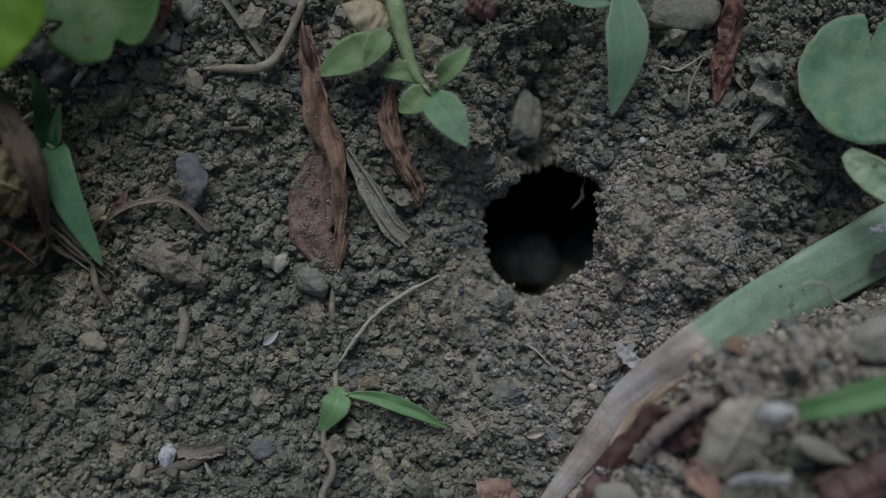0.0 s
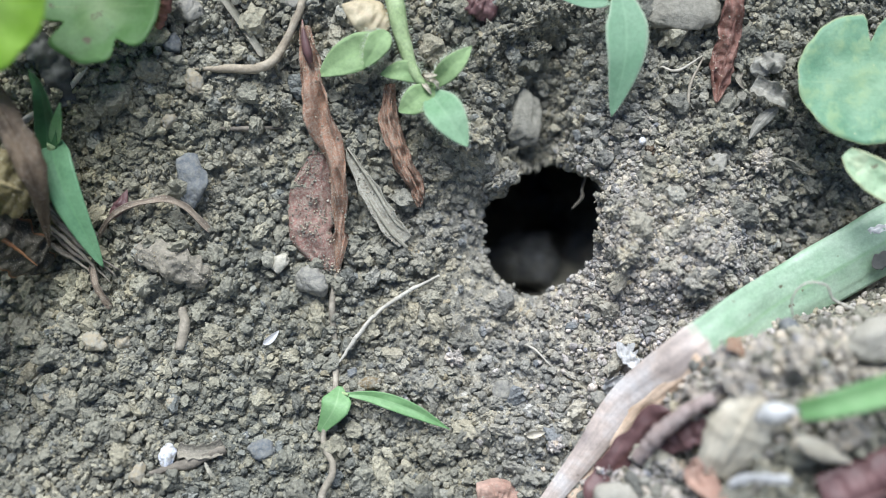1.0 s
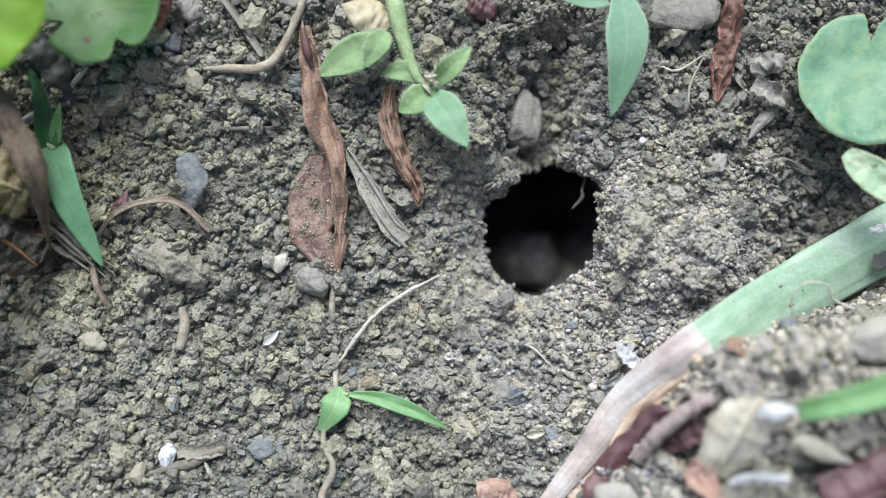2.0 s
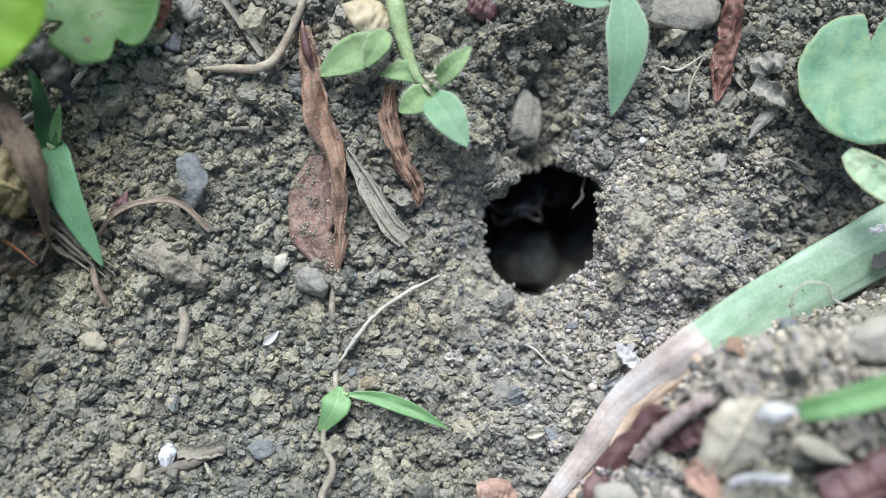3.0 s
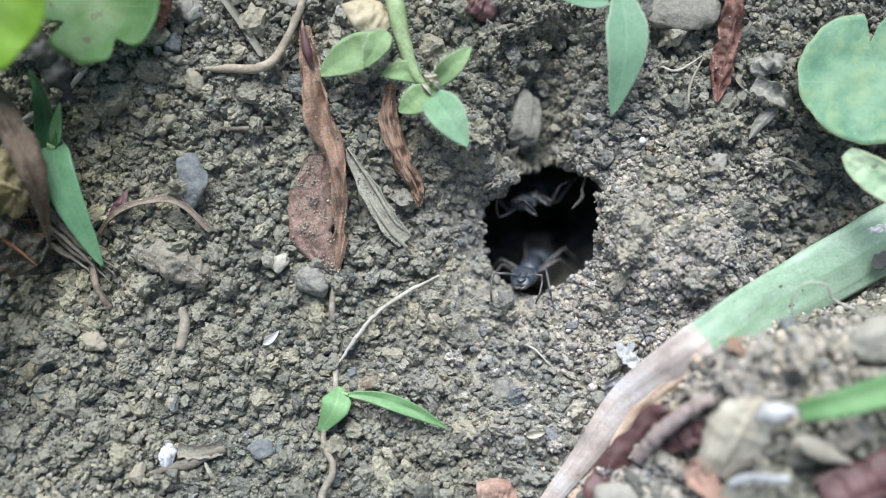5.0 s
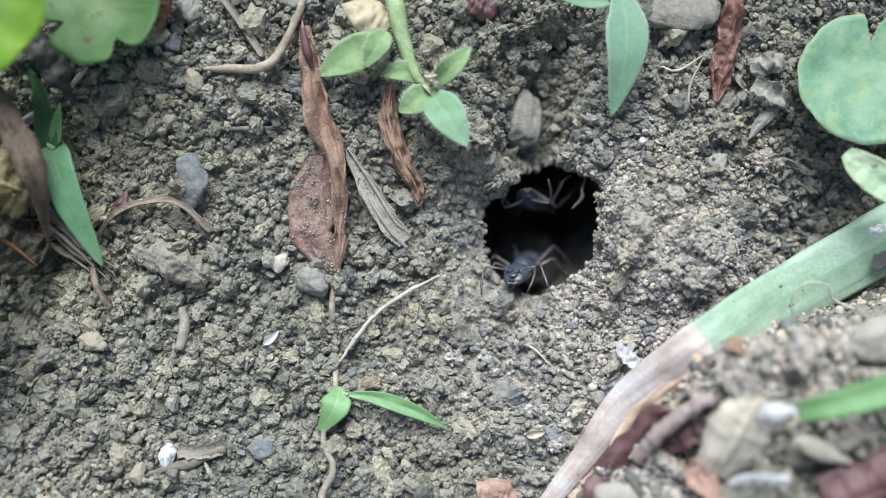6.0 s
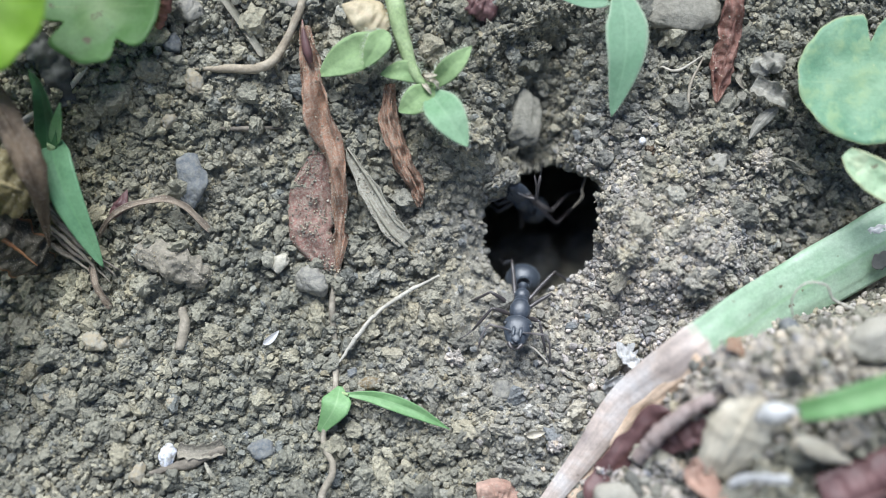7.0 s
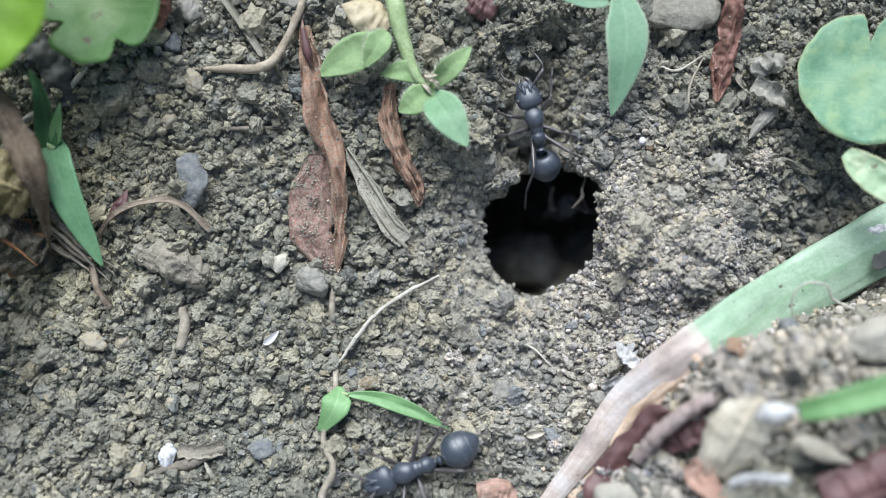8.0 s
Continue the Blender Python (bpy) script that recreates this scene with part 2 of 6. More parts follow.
LEAF_STRAP = leaf_skin("strap_leaf", (0.30, 0.45, 0.30), (0.45, 0.58, 0.44), (0.30, 0.48, 0.26), ribs=8.0, rib_mix=0.28, gloss=0.42, dry=0.475, spots=0.01)
LEAF_SHEATH = leaf_skin("dry_sheath", (0.60, 0.44, 0.32), (0.80, 0.64, 0.51), (0.7, 0.54, 0.42), ribs=12.0, gloss=0.7)
DEAD_BROWN = leaf_skin("brown_dead_leaf", (0.19, 0.085, 0.05), (0.36, 0.19, 0.12), (0.28, 0.15, 0.1), ribs=16.0, dust=0.8, gloss=0.8, through_light=0.1)
DEAD_RED = leaf_skin("red_dead_leaf", (0.18, 0.075, 0.062), (0.30, 0.155, 0.13), (0.24, 0.12, 0.1), ribs=14.0, dust=0.85, gloss=0.75, through_light=0.1)
DEAD_RUST = leaf_skin("rust_dead_leaf", (0.13, 0.052, 0.042), (0.25, 0.125, 0.095), (0.2, 0.1, 0.07), ribs=9.0, dust=0.3, gloss=0.6, through_light=0.1)
DEAD_PINK = leaf_skin("pink_dead_leaf", (0.30, 0.17, 0.13), (0.48, 0.33, 0.27), (0.3, 0.18, 0.14), ribs=10.0, dust=0.2, gloss=0.75, through_light=0.1)
DEAD_DARK = leaf_skin("dark_dead_leaf", (0.05, 0.033, 0.02), (0.15, 0.105, 0.065), (0.12, 0.07, 0.05), ribs=6.0, dust=0.3, gloss=0.75, through_light=0.05)
DEAD_RIM = leaf_skin("dark_leaf_with_rusty_rim", (0.035, 0.03, 0.022), (0.10, 0.088, 0.06), (0.12, 0.09, 0.05), ribs=6.0, dust=0.3, gloss=0.7, edge=(0.34, 0.15, 0.06), through_light=0.05)
DEAD_OLIVE = leaf_skin("olive_dead_leaf", (0.065, 0.052, 0.016), (0.17, 0.138, 0.05), (0.2, 0.16, 0.08), dust=0.35, gloss=0.7, through_light=0.1, edge=(0.34, 0.28, 0.14), mottle=(0.20, 0.165, 0.07))
BARK = leaf_skin("dry_bark", (0.12, 0.09, 0.065), (0.26, 0.21, 0.165), (0.28, 0.23, 0.18), ribs=8.0, dust=0.45, gloss=0.85, through_light=0.0)
DEAD_GREY = leaf_skin("grey_dead_leaf", (0.15, 0.135, 0.108), (0.3, 0.275, 0.225), (0.36, 0.33, 0.28), ribs=6.0, dust=0.9, gloss=0.9, through_light=0.1)
DEAD_PAPER = leaf_skin("papery_dead_leaf", (0.22, 0.21, 0.18), (0.40, 0.385, 0.34), (0.5, 0.48, 0.43), ribs=8.0, dust=0.2, gloss=0.8, through_light=0.15)
DEAD_PALE = leaf_skin("pale_dead_leaf", (0.56, 0.50, 0.40), (0.74, 0.69, 0.59), (0.58, 0.52, 0.42), ribs=10.0, gloss=0.75)
DEAD_WINE = leaf_skin("wine_dead_leaf", (0.075, 0.034, 0.036), (0.16, 0.085, 0.085), (0.14, 0.06, 0.05), ribs=6.0, gloss=0.55, through_light=0.1)
PETAL = leaf_skin("petal", (0.58, 0.58, 0.60), (0.80, 0.79, 0.82), (0.8, 0.79, 0.8), ribs=5.0, gloss=0.5, through_light=0.45)
STRAW = leaf_skin("straw", (0.30, 0.285, 0.225), (0.56, 0.53, 0.45), (0.42, 0.39, 0.32), ribs=22.0, dust=0.55, gloss=0.8)
STRAW_DIRTY = leaf_skin("dirty_straw", (0.42, 0.40, 0.34), (0.62, 0.60, 0.52), (0.36, 0.34, 0.28), ribs=22.0, dust=1.0, gloss=0.9)
HUSK = leaf_skin("white_husk", (0.70, 0.69, 0.70), (0.86, 0.85, 0.86), (0.85, 0.84, 0.84), ribs=5.0, gloss=0.5, through_light=0.25)
ROOT_TAN = fibre("tan_root", (0.26, 0.215, 0.155), (0.42, 0.365, 0.28))
ROOT_GREY = fibre("grey_root", (0.20, 0.175, 0.135), (0.37, 0.33, 0.265))
ROOT_MAUVE = fibre("mauve_root", (0.24, 0.18, 0.165), (0.42, 0.35, 0.33))
ROOT_PALE = fibre("pale_root", (0.32, 0.295, 0.245), (0.50, 0.465, 0.40))
ROOT_WHITE = fibre("white_root", (0.36, 0.335, 0.28), (0.56, 0.535, 0.47))
ROOT_BROWN = fibre("brown_root", (0.115, 0.10, 0.08), (0.235, 0.205, 0.165))
STEM_GREEN = fibre("green_stem", (0.25, 0.34, 0.15), (0.39, 0.48, 0.26), 0.75)
STEM_RED = fibre("red_stem", (0.15, 0.06, 0.05), (0.27, 0.13, 0.10), 0.7)
HAIR = fibre("plant_hair", (0.5, 0.58, 0.42), (0.7, 0.74, 0.6), 0.5)
ANT_BODY = chitin("black_chitin", (0.029, 0.038, 0.053), 0.50, 0.15)
ANT_GASTER = chitin("downy_black_chitin", (0.033, 0.043, 0.058), 0.47, 0.18)
ANT_RIM = chitin("pale_chitin", (0.075, 0.078, 0.082), 0.45, 0.2)
ANT_LEG = chitin("dark_brown_chitin", (0.036, 0.028, 0.026), 0.45, 0.2)
ANT_FEELER = chitin("grey_brown_chitin", (0.085, 0.072, 0.068), 0.5, 0.4)
ANT_EYE = chitin("eye", (0.02, 0.022, 0.026), 0.5, 0.0)


# -- relief
def lattice(i, j, seed):
    n = (i * 374761393 + j * 668265263 + seed * 974711) & 0x7FFFFFFF
    n = ((n ^ (n >> 13)) * 1274126177) & 0x7FFFFFFF
    return ((n ^ (n >> 16)) & 0xFFFF) / 65535.0


def rough_noise(x, y, size, seed):
    """Smooth noise from -1 to 1, with lumps of that size in millimetres."""
    x, y = np.asarray(x, float) / size, np.asarray(y, float) / size
    i, j = np.floor(x).astype(np.int64), np.floor(y).astype(np.int64)
    a, b = x - i, y - j
    a, b = a * a * (3 - 2 * a), b * b * (3 - 2 * b)
    low = lattice(i, j, seed) * (1 - a) + lattice(i + 1, j, seed) * a
    high = lattice(i, j + 1, seed) * (1 - a) + lattice(i + 1, j + 1, seed) * a
    return 2 * (low * (1 - b) + high * b) - 1


def hump(u, v, at, across, along, height, turn=0.0):
    c, s = math.cos(turn), math.sin(turn)
    x, y = u - at[0], v - at[1]
    return height * np.exp(-(((x * c + y * s) / across) ** 2 + ((y * c - x * s) / along) ** 2))


HOLE = (7.19, 1.60)
# radius of the mouth every 15 degrees, from the right and over the top
MOUTH = (4.34, 4.22, 5.39, 5.14, 5.04, 5.13, 4.96, 4.09, 3.7, 3.71, 4.33, 4.29, 4.08, 4.16, 4.28, 4.72, 4.78, 4.92, 4.98, 4.53, 4.41, 4.38, 4.5, 4.29)


def mouth(u, v):
    """How far out a place lies from the hole's middle (1 at its lip), and the angle."""
    x, y = np.asarray(u, float) - HOLE[0], np.asarray(v, float) - HOLE[1]
    angle = np.arctan2(y, x) % (2 * math.pi)
    rim = np.interp(angle, np.arange(25) * math.pi / 12, MOUTH + MOUTH[:1])
    rim = rim * (1 + 0.05 * rough_noise(np.cos(angle) * 9, np.sin(angle) * 9, 2.0, 5) + 0.035 * rough_noise(np.cos(angle) * 9, np.sin(angle) * 9, 0.8, 6))
    return np.hypot(x, y) / rim, angle, rim


def relief(u, v):
    """Height of the soil over the plane of the bank, in millimetres."""
    u, v = np.asarray(u, float), np.asarray(v, float)
    near = np.exp(-(np.maximum(np.hypot(u, v) - 60, 0) / 60) ** 2)
    w = 0.55 * rough_noise(u, v, 7.0, 1) + 0.40 * rough_noise(u, v, 2.6, 2) + 0.26 * rough_noise(u, v, 1.1, 3) + 0.15 * rough_noise(u, v, 0.5, 4)
    r, angle, rim = mouth(u, v)
    calm = np.exp(-((r - 1.0) / 0.9) ** 2) * (0.5 + 0.5 * np.cos(angle - 3.9))
    w = w * (1 - 0.6 * calm)
    # the bank is hollow: steeper towards its top and its left end
    w = w + 0.0085 * v * v * np.where(v > 0, 0.9, 0.35) + 0.0032 * np.minimum(u + 4, 0) ** 2
    w = w - 1.7 * np.exp(-np.maximum(r - 1, 0) / 0.45) * (0.65 - 0.35 * np.cos(angle - 3.9 + math.pi))
    # the groove above the hole with its overhanging clod
    w = w + hump(u, v, (7.24, 10.85), 2.3, 4.4, -3.8) + hump(u, v, (8.6, 15.3), 1.3, 1.0, -2.6) + hump(u, v, (6.8, 7.2), 2.2, 1.5, -2.0)
    w = w + hump(u, v, (3.02, 17.72), 3.4, 2.0, 0.4, 0.3) + hump(u, v, (2.16, 8.93), 2.0, 2.4, 0.9) + hump(u, v, (4.05, 5.96), 1.6, 1.1, 1.2)
    # two crusts of soil with broken edges overlook the groove
    side = np.clip((4.1 + 0.5 * rough_noise(u, v, 1.6, 33) - u) / 0.6, 0, 1)
    w = w + 1.5 * side * np.exp(-((v - 10.2) / 4.4) ** 4 - ((u - 2.4) / 2.6) ** 4)
    brow = np.clip((v - 13.9 - 0.39 * (u - 2.3) + 0.45 * rough_noise(u, v, 1.4, 34)) / 0.5, 0, 1)
    w = w + 0.8 * brow * np.exp(-((u - 4.6) / 3.9) ** 4 - ((v - 17.5) / 3.2) ** 4)
    # crumbly heap beside the hole
    w = w + hump(u, v, (16.63, 0.13), 5.6, 5.0, 3.3, -0.3) + hump(u, v, (13.08, 1.94), 1.6, 3.4, 1.7) + hump(u, v, (14.64, 10.21), 6.0, 5.0, 0.8)
    w = w + hump(u, v, (27.37, 1.52), 3.8, 2.6, -1.6, 0.5) + hump(u, v, (24.82, 11.92), 4.0, 4.0, 0.8)
    w = w + hump(u, v, (16.65, 1.73), 6.5, 6.5, 1.0) * (0.8 * rough_noise(u, v, 3.2, 31) + 0.45 * rough_noise(u, v, 1.5, 32))
    # left-hand hollows
    w = w + hump(u, v, (-29.85, 13.21), 3.2, 3.2, -0.4) + hump(u, v, (-30.0, -0.8), 3.6, 3.4, -3.6) + hump(u, v, (-31.5, -4.8), 3.4, 2.6, -1.0) + hump(u, v, (-30.16, -10.80), 3.0, 2.0, -0.8) + hump(u, v, (-36.09, -7.07), 6.0, 5.0, -4.5)
    # the litter heap in the foreground: a steep low front, then a slope behind the strap leaf's dry end
    a, b, c = (17.00, -8.20, 7.50), (30.51, -4.85, 7.50), (12.45, -15.57, 7.50)
    front = ((u - a[0]) * (b[1] - a[1]) - (v - a[1]) * (b[0] - a[0])) / math.hypot(b[0] - a[0], b[1] - a[1])
    flank = ((u - c[0]) * (a[1] - c[1]) - (v - c[1]) * (a[0] - c[0])) / math.hypot(a[0] - c[0], a[1] - c[1])
    f, g = np.clip((front + 1.6) / 2.2, 0, 1), np.clip((flank + 1.6) / 3.2, 0, 1)
    heap = f * f * (3 - 2 * f) * g * g * (3 - 2 * g)
    w = w + 7.5 * heap * np.exp(-np.maximum(front - 14, 0) / 25)
    w = w + heap * (0.9 * rough_noise(u, v, 3.0, 8) + 0.5 * rough_noise(u, v, 1.4, 9))
    w = w + 1.6 * np.clip((flank + 4.5) / 4, 0, 1) * np.clip(1 - heap, 0, 1) * np.clip((-v - 4) / 4, 0, 1)
    w = w + hump(u, v, (15.82, -14.93), 2.3, 3.3, -2.6, -0.7) + hump(u, v, (25.58, -14.93), 2.6, 1.6, -1.4)
    return w * near


# -- end relief
def packed(u, v, size, seed):
    """Crumbs pressed together: tilted, domed cells with crevices between them, about -1 to 1, with cells of that size in millimetres."""
    x, y = np.asarray(u, float) / size, np.asarray(v, float) / size
    i, j = np.floor(x).astype(np.int64), np.floor(y).astype(np.int64)
    first, second, top = np.full(x.shape, 9.0), np.full(x.shape, 9.0), np.zeros(x.shape)
    for a in (-1, 0, 1):
        for b in (-1, 0, 1):
            p, q = i + a, j + b
            dx, dy = x - p - lattice(p, q, seed), y - q - lattice(p, q, seed + 1)
            d = np.hypot(dx, dy)
            level = 1.5 * lattice(p, q, seed + 2) - 0.75 + (2 * lattice(p, q, seed + 3) - 1) * dx + (2 * lattice(p, q, seed + 4) - 1) * dy
            nearer = d < first
            second = np.where(nearer, first, np.minimum(second, d))
            top = np.where(nearer, level, top)
            first = np.where(nearer, d, first)
    return top - 0.5 * first ** 2 - 0.9 * np.exp(-(second - first) / 0.11)


def soil_top(u, v):
    """Height of the relief with its packed crumbs."""
    c = coarse(u, v)
    dug = hump(u, v, (16.63, 0.46), 6.0, 5.6, 1.0)
    w = relief(u, v) + (0.08 + 0.25 * c) * packed(u, v, 1.5, 41) + (0.09 + 0.10 * c) * packed(u + 0.2 * v, v, 0.62, 51)
    w = w + dug * (0.40 * packed(u, v, 2.6, 61) + 0.20 * packed(v, u, 0.55, 71))
    near = np.exp(-(np.maximum(np.hypot(u, v) - 60, 0) / 60) ** 2)
    return np.where(near > 0.02, w, relief(u, v))


def surface(u, v):
    """The sheet of soil in bank space; inside the lip it runs down the nest's gallery."""
    u, v = np.asarray(u, float), np.asarray(v, float)
    w = soil_top(u, v)
    r, angle, rim = mouth(u, v)
    s = np.clip(1 - r, 0, 1)
    lip_u, lip_v = HOLE[0] + rim * np.cos(angle), HOLE[1] + rim * np.sin(angle)
    lip_w = soil_top(lip_u, lip_v)
    depth = 36.0 * s ** 0.85
    widen = 1 + 0.22 * np.clip(s / 0.12, 0, 1) + 0.95 * np.clip(s / 0.16, 0, 1) * np.clip(-np.sin(angle), 0, 1)
    widen = widen * (1 + 0.07 * rough_noise(angle * 3 * 1.2, s * 18, 1.0, 11) + 0.05 * np.clip(s / 0.06, 0, 1) * packed(angle * 4, s * 30, 0.9, 81)) * np.clip((1 - s) / 0.22, 0, 1) ** 0.5
    inside = r < 1
    pu = np.where(inside, HOLE[0] + rim * np.cos(angle) * widen + depth * 0.05, u)
    pv = np.where(inside, HOLE[1] + rim * np.sin(angle) * widen + depth * 0.42 * np.clip(s / 0.28, 0.1, 1) + 6.0 * s ** 3, v)
    pw = np.where(inside, lip_w * (1 - s) + depth * -0.9, w)
    return pu, pv, pw


def bend(v):
    """The bank's profile, in metres: level ground below and above a short slope."""
    v = np.asarray(v, float)
    k = np.clip((np.abs(v) - 75.0) / 90.0, 0, 1)
    far = np.abs(v) - 75.0
    # slope angle falls evenly to nothing over 90 mm
    arc = 90.0 / TILT
    turned = k * TILT
    y = 75.0 * math.cos(TILT) + arc * (np.sin(TILT) - np.sin(TILT - turned)) + np.maximum(far - 90.0, 0)
    z = 75.0 * math.sin(TILT) + arc * (np.cos(TILT - turned) - math.cos(TILT))
    flat = np.abs(v) <= 75.0
    sign = np.sign(v)
    return np.where(flat, v * math.cos(TILT), sign * y) * MM, np.where(flat, v * math.sin(TILT), sign * z) * MM


def mesh_from(name, verts, faces, smooth=True):
    me = bpy.data.meshes.new(name)
    verts = np.asarray(verts, dtype=np.float32)
    faces = np.asarray(faces, dtype=np.int32)
    n, k = faces.shape
    me.vertices.add(len(verts))
    me.vertices.foreach_set("co", verts.ravel())
    me.loops.add(n * k)
    me.loops.foreach_set("vertex_index", faces.ravel())
    me.polygons.add(n)
    me.polygons.foreach_set("loop_start", np.arange(0, n * k, k, dtype=np.int32))
    me.polygons.foreach_set("use_smooth", np.full(n, smooth))
    me.update(calc_edges=True)
    me.validate()
    return me


def graded(low, high, step, far):
    """Even steps from low to high, then ever longer ones out to far."""
    inner = np.arange(low, high + step / 2, step)
    out, reach = [], step
    while not out or out[-1] < far:
        reach *= 1.22
        out.append((out[-1] if out else 0) + reach)
    out = np.array(out)
    return np.concatenate([(low - out)[::-1], inner, high + out])


def make_ground():
    us, vs = graded(-36, 36, 0.15, 400000.0), graded(-21, 23, 0.15, 400000.0)
    gu, gv = np.meshgrid(us, vs)
    pu, pv, pw = surface(gu, gv)
    by, bz = bend(pv)
    x, y, z = pu * MM, by - pw * MM * math.sin(TILT), bz + pw * MM * math.cos(TILT)
    verts = np.stack([x.ravel(), y.ravel(), z.ravel()], 1)
    nx, ny = len(us), len(vs)
    i = (np.arange(ny - 1)[:, None] * nx + np.arange(nx - 1)[None]).ravel()
    faces = np.stack([i, i + 1, i + 1 + nx, i + nx], 1)
    me = mesh_from("ground", verts, faces)
    me.materials.append(SOIL_SHEET)
    ob = new("ground", me)
    return tagged(ob, "dry grey-brown crumbly soil bank with a nest hole", "soil", kind="structure")


def ball(level):
    bm = bmesh.new()
    bmesh.ops.create_icosphere(bm, subdivisions=level, radius=1.0)
    v = np.array([p.co[:] for p in bm.verts])
    f = np.array([[p.index for p in q.verts] for q in bm.faces])
    bm.free()
    return v, f


BALLS = {k: ball(k) for k in (1, 2, 3, 4, 5)}


def lump(level, rng, angular=0.5, knobs=0.12, grainy=True):
    """A crumb of radius about 1: a ball cut by flats, with smaller crumbs standing out of it."""
    v, f = BALLS[level]
    d = v.copy()
    r = np.ones(len(v))
    for _ in range(9 if grainy else 10):
        n = rng.normal(size=3)
        n /= np.linalg.norm(n)
        cut = rng.uniform(0.42, 0.8) if grainy else rng.uniform(0.5, 0.76)
        t = d @ n
        r = np.where(t > 0.05, np.minimum(r, 1 - angular + angular * np.minimum(1, cut / np.maximum(t, 1e-3))), r)
    shift = rng.uniform(0, 50, 3)
    bumps = np.array([noise.fractal(Vector(p) * 2.6 + Vector(shift), 0.6, 2.1, 4) + 1.3 * noise.noise(Vector(p) * 1.3 + Vector(shift)) for p in v])
    if grainy and level > 2:
        bumps = bumps + 1.6 * np.array([0.45 - noise.voronoi(Vector(p) * 2.3 + Vector(shift))[0][0] for p in v])
    r = r * (1 + knobs * bumps)
    return d * r[:, None] * rng.uniform(0.62, 1.3, 3), f


def turns(rng, n):
    q = rng.normal(size=(n, 4))
    q /= np.linalg.norm(q, axis=1)[:, None]
    a, b, c, d = q.T
    return np.stack([np.stack([1 - 2 * (c * c + d * d), 2 * (b * c - a * d), 2 * (b * d + a * c)], 1),
                     np.stack([2 * (b * c + a * d), 1 - 2 * (b * b + d * d), 2 * (c * d - a * b)], 1),
                     np.stack([2 * (b * d - a * c), 2 * (c * d + a * b), 1 - 2 * (b * b + c * c)], 1)], 1)


def to_world(p):
    """Bank millimetres to world metres, for an array of points."""
    m = np.array([RIGHT, UP_SLOPE, OUT])
    return p @ m * MM


def normals(u, v):
    e = 0.25
    a = np.stack(surface(u + e, v), -1) - np.stack(surface(u - e, v), -1)
    b = np.stack(surface(u, v + e), -1) - np.stack(surface(u, v - e), -1)
    n = np.cross(a, b)
    return n / np.maximum(np.linalg.norm(n, axis=-1), 1e-9)[..., None]


def coarse(u, v):
    """How coarse the crumbs lie, 0 to 1: fine and packed round the hole, loose elsewhere."""
    r, angle, rim = mouth(u, v)
    fine = np.exp(-((r - 1) / 1.35) ** 2) * (0.5 + 0.5 * np.cos(angle - 4.0)) ** 0.7
    return np.clip(1.0 - fine + 0.25 * rough_noise(u, v, 6, 21), 0, 1)


def scatter(name, count, small, large, level, sink, rng, parent, variety=18, power=2.2, keep=None, smooth=True, mat=None):
    tries = count * (2 if keep is None or count > 20000 else 40)
    u, v = rng.uniform(-37, 37, tries), rng.uniform(-21, 23, tries)
    r, _, _ = mouth(u, v)
    chance = 0.1 + 0.9 * coarse(u, v) if keep is None else keep(u, v)
    ok = (r > 1.02) & (rng.uniform(size=len(u)) < chance)
    u, v = u[ok][:count], v[ok][:count]
    n = len(u)
    size = small * (large / small) ** (rng.uniform(size=n) ** power)
    p = np.stack(surface(u, v), -1) + normals(u, v) * (size * sink)[:, None]
    shapes = [lump(level, rng, 0.72, 0.24) for _ in range(variety)]
    base = np.stack([s[0] for s in shapes])[rng.integers(0, variety, n)]
    verts = np.einsum("nij,nkj->nki", turns(rng, n), base) * size[:, None, None] + p[:, None]
    f = shapes[0][1]
    faces = (f[None] + (np.arange(n) * base.shape[1])[:, None, None]).reshape(-1, 3)
    me = mesh_from(name, to_world(verts.reshape(-1, 3)), faces, smooth)
    me.materials.append(mat or SOIL_GRAIN)
    ob = new(name, me)
    ob.parent = parent
    return tagged(ob, kind="stuff")


# ---- builders of things ----
def height(u, v):
    return float(relief(np.array([u]), np.array([v]))[0])


def placed(points):
    """(u, v, height over the soil) to bank space."""
    return [Vector((p[0], p[1], height(p[0], p[1]) + p[2])) for p in points]


def glide(points, n):
    """n + 1 points and the share of the way, along a smooth line through the given ones."""
    p = [points[0] * 2 - points[1], *points, points[-1] * 2 - points[-2]]
    spans = len(points) - 1
    out = []
    for k in range(n + 1):
        x = k / n * spans
        i = min(int(x), spans - 1)
        t = x - i
        a, b, c, d = p[i:i + 4]
        out.append((b * 2 + (c - a) * t + (a * 2 - b * 5 + c * 4 - d) * t * t + (b * 3 - a - c * 3 + d) * t ** 3) * 0.5)
    return out


def thing(name, u, v, label, category, h=0.0, group=""):
    ob = new(name)
    ob.empty_display_size = 0.002
    ob.location = world_point(u, v, height(u, v) + h)
    return tagged(ob, label, category, group)


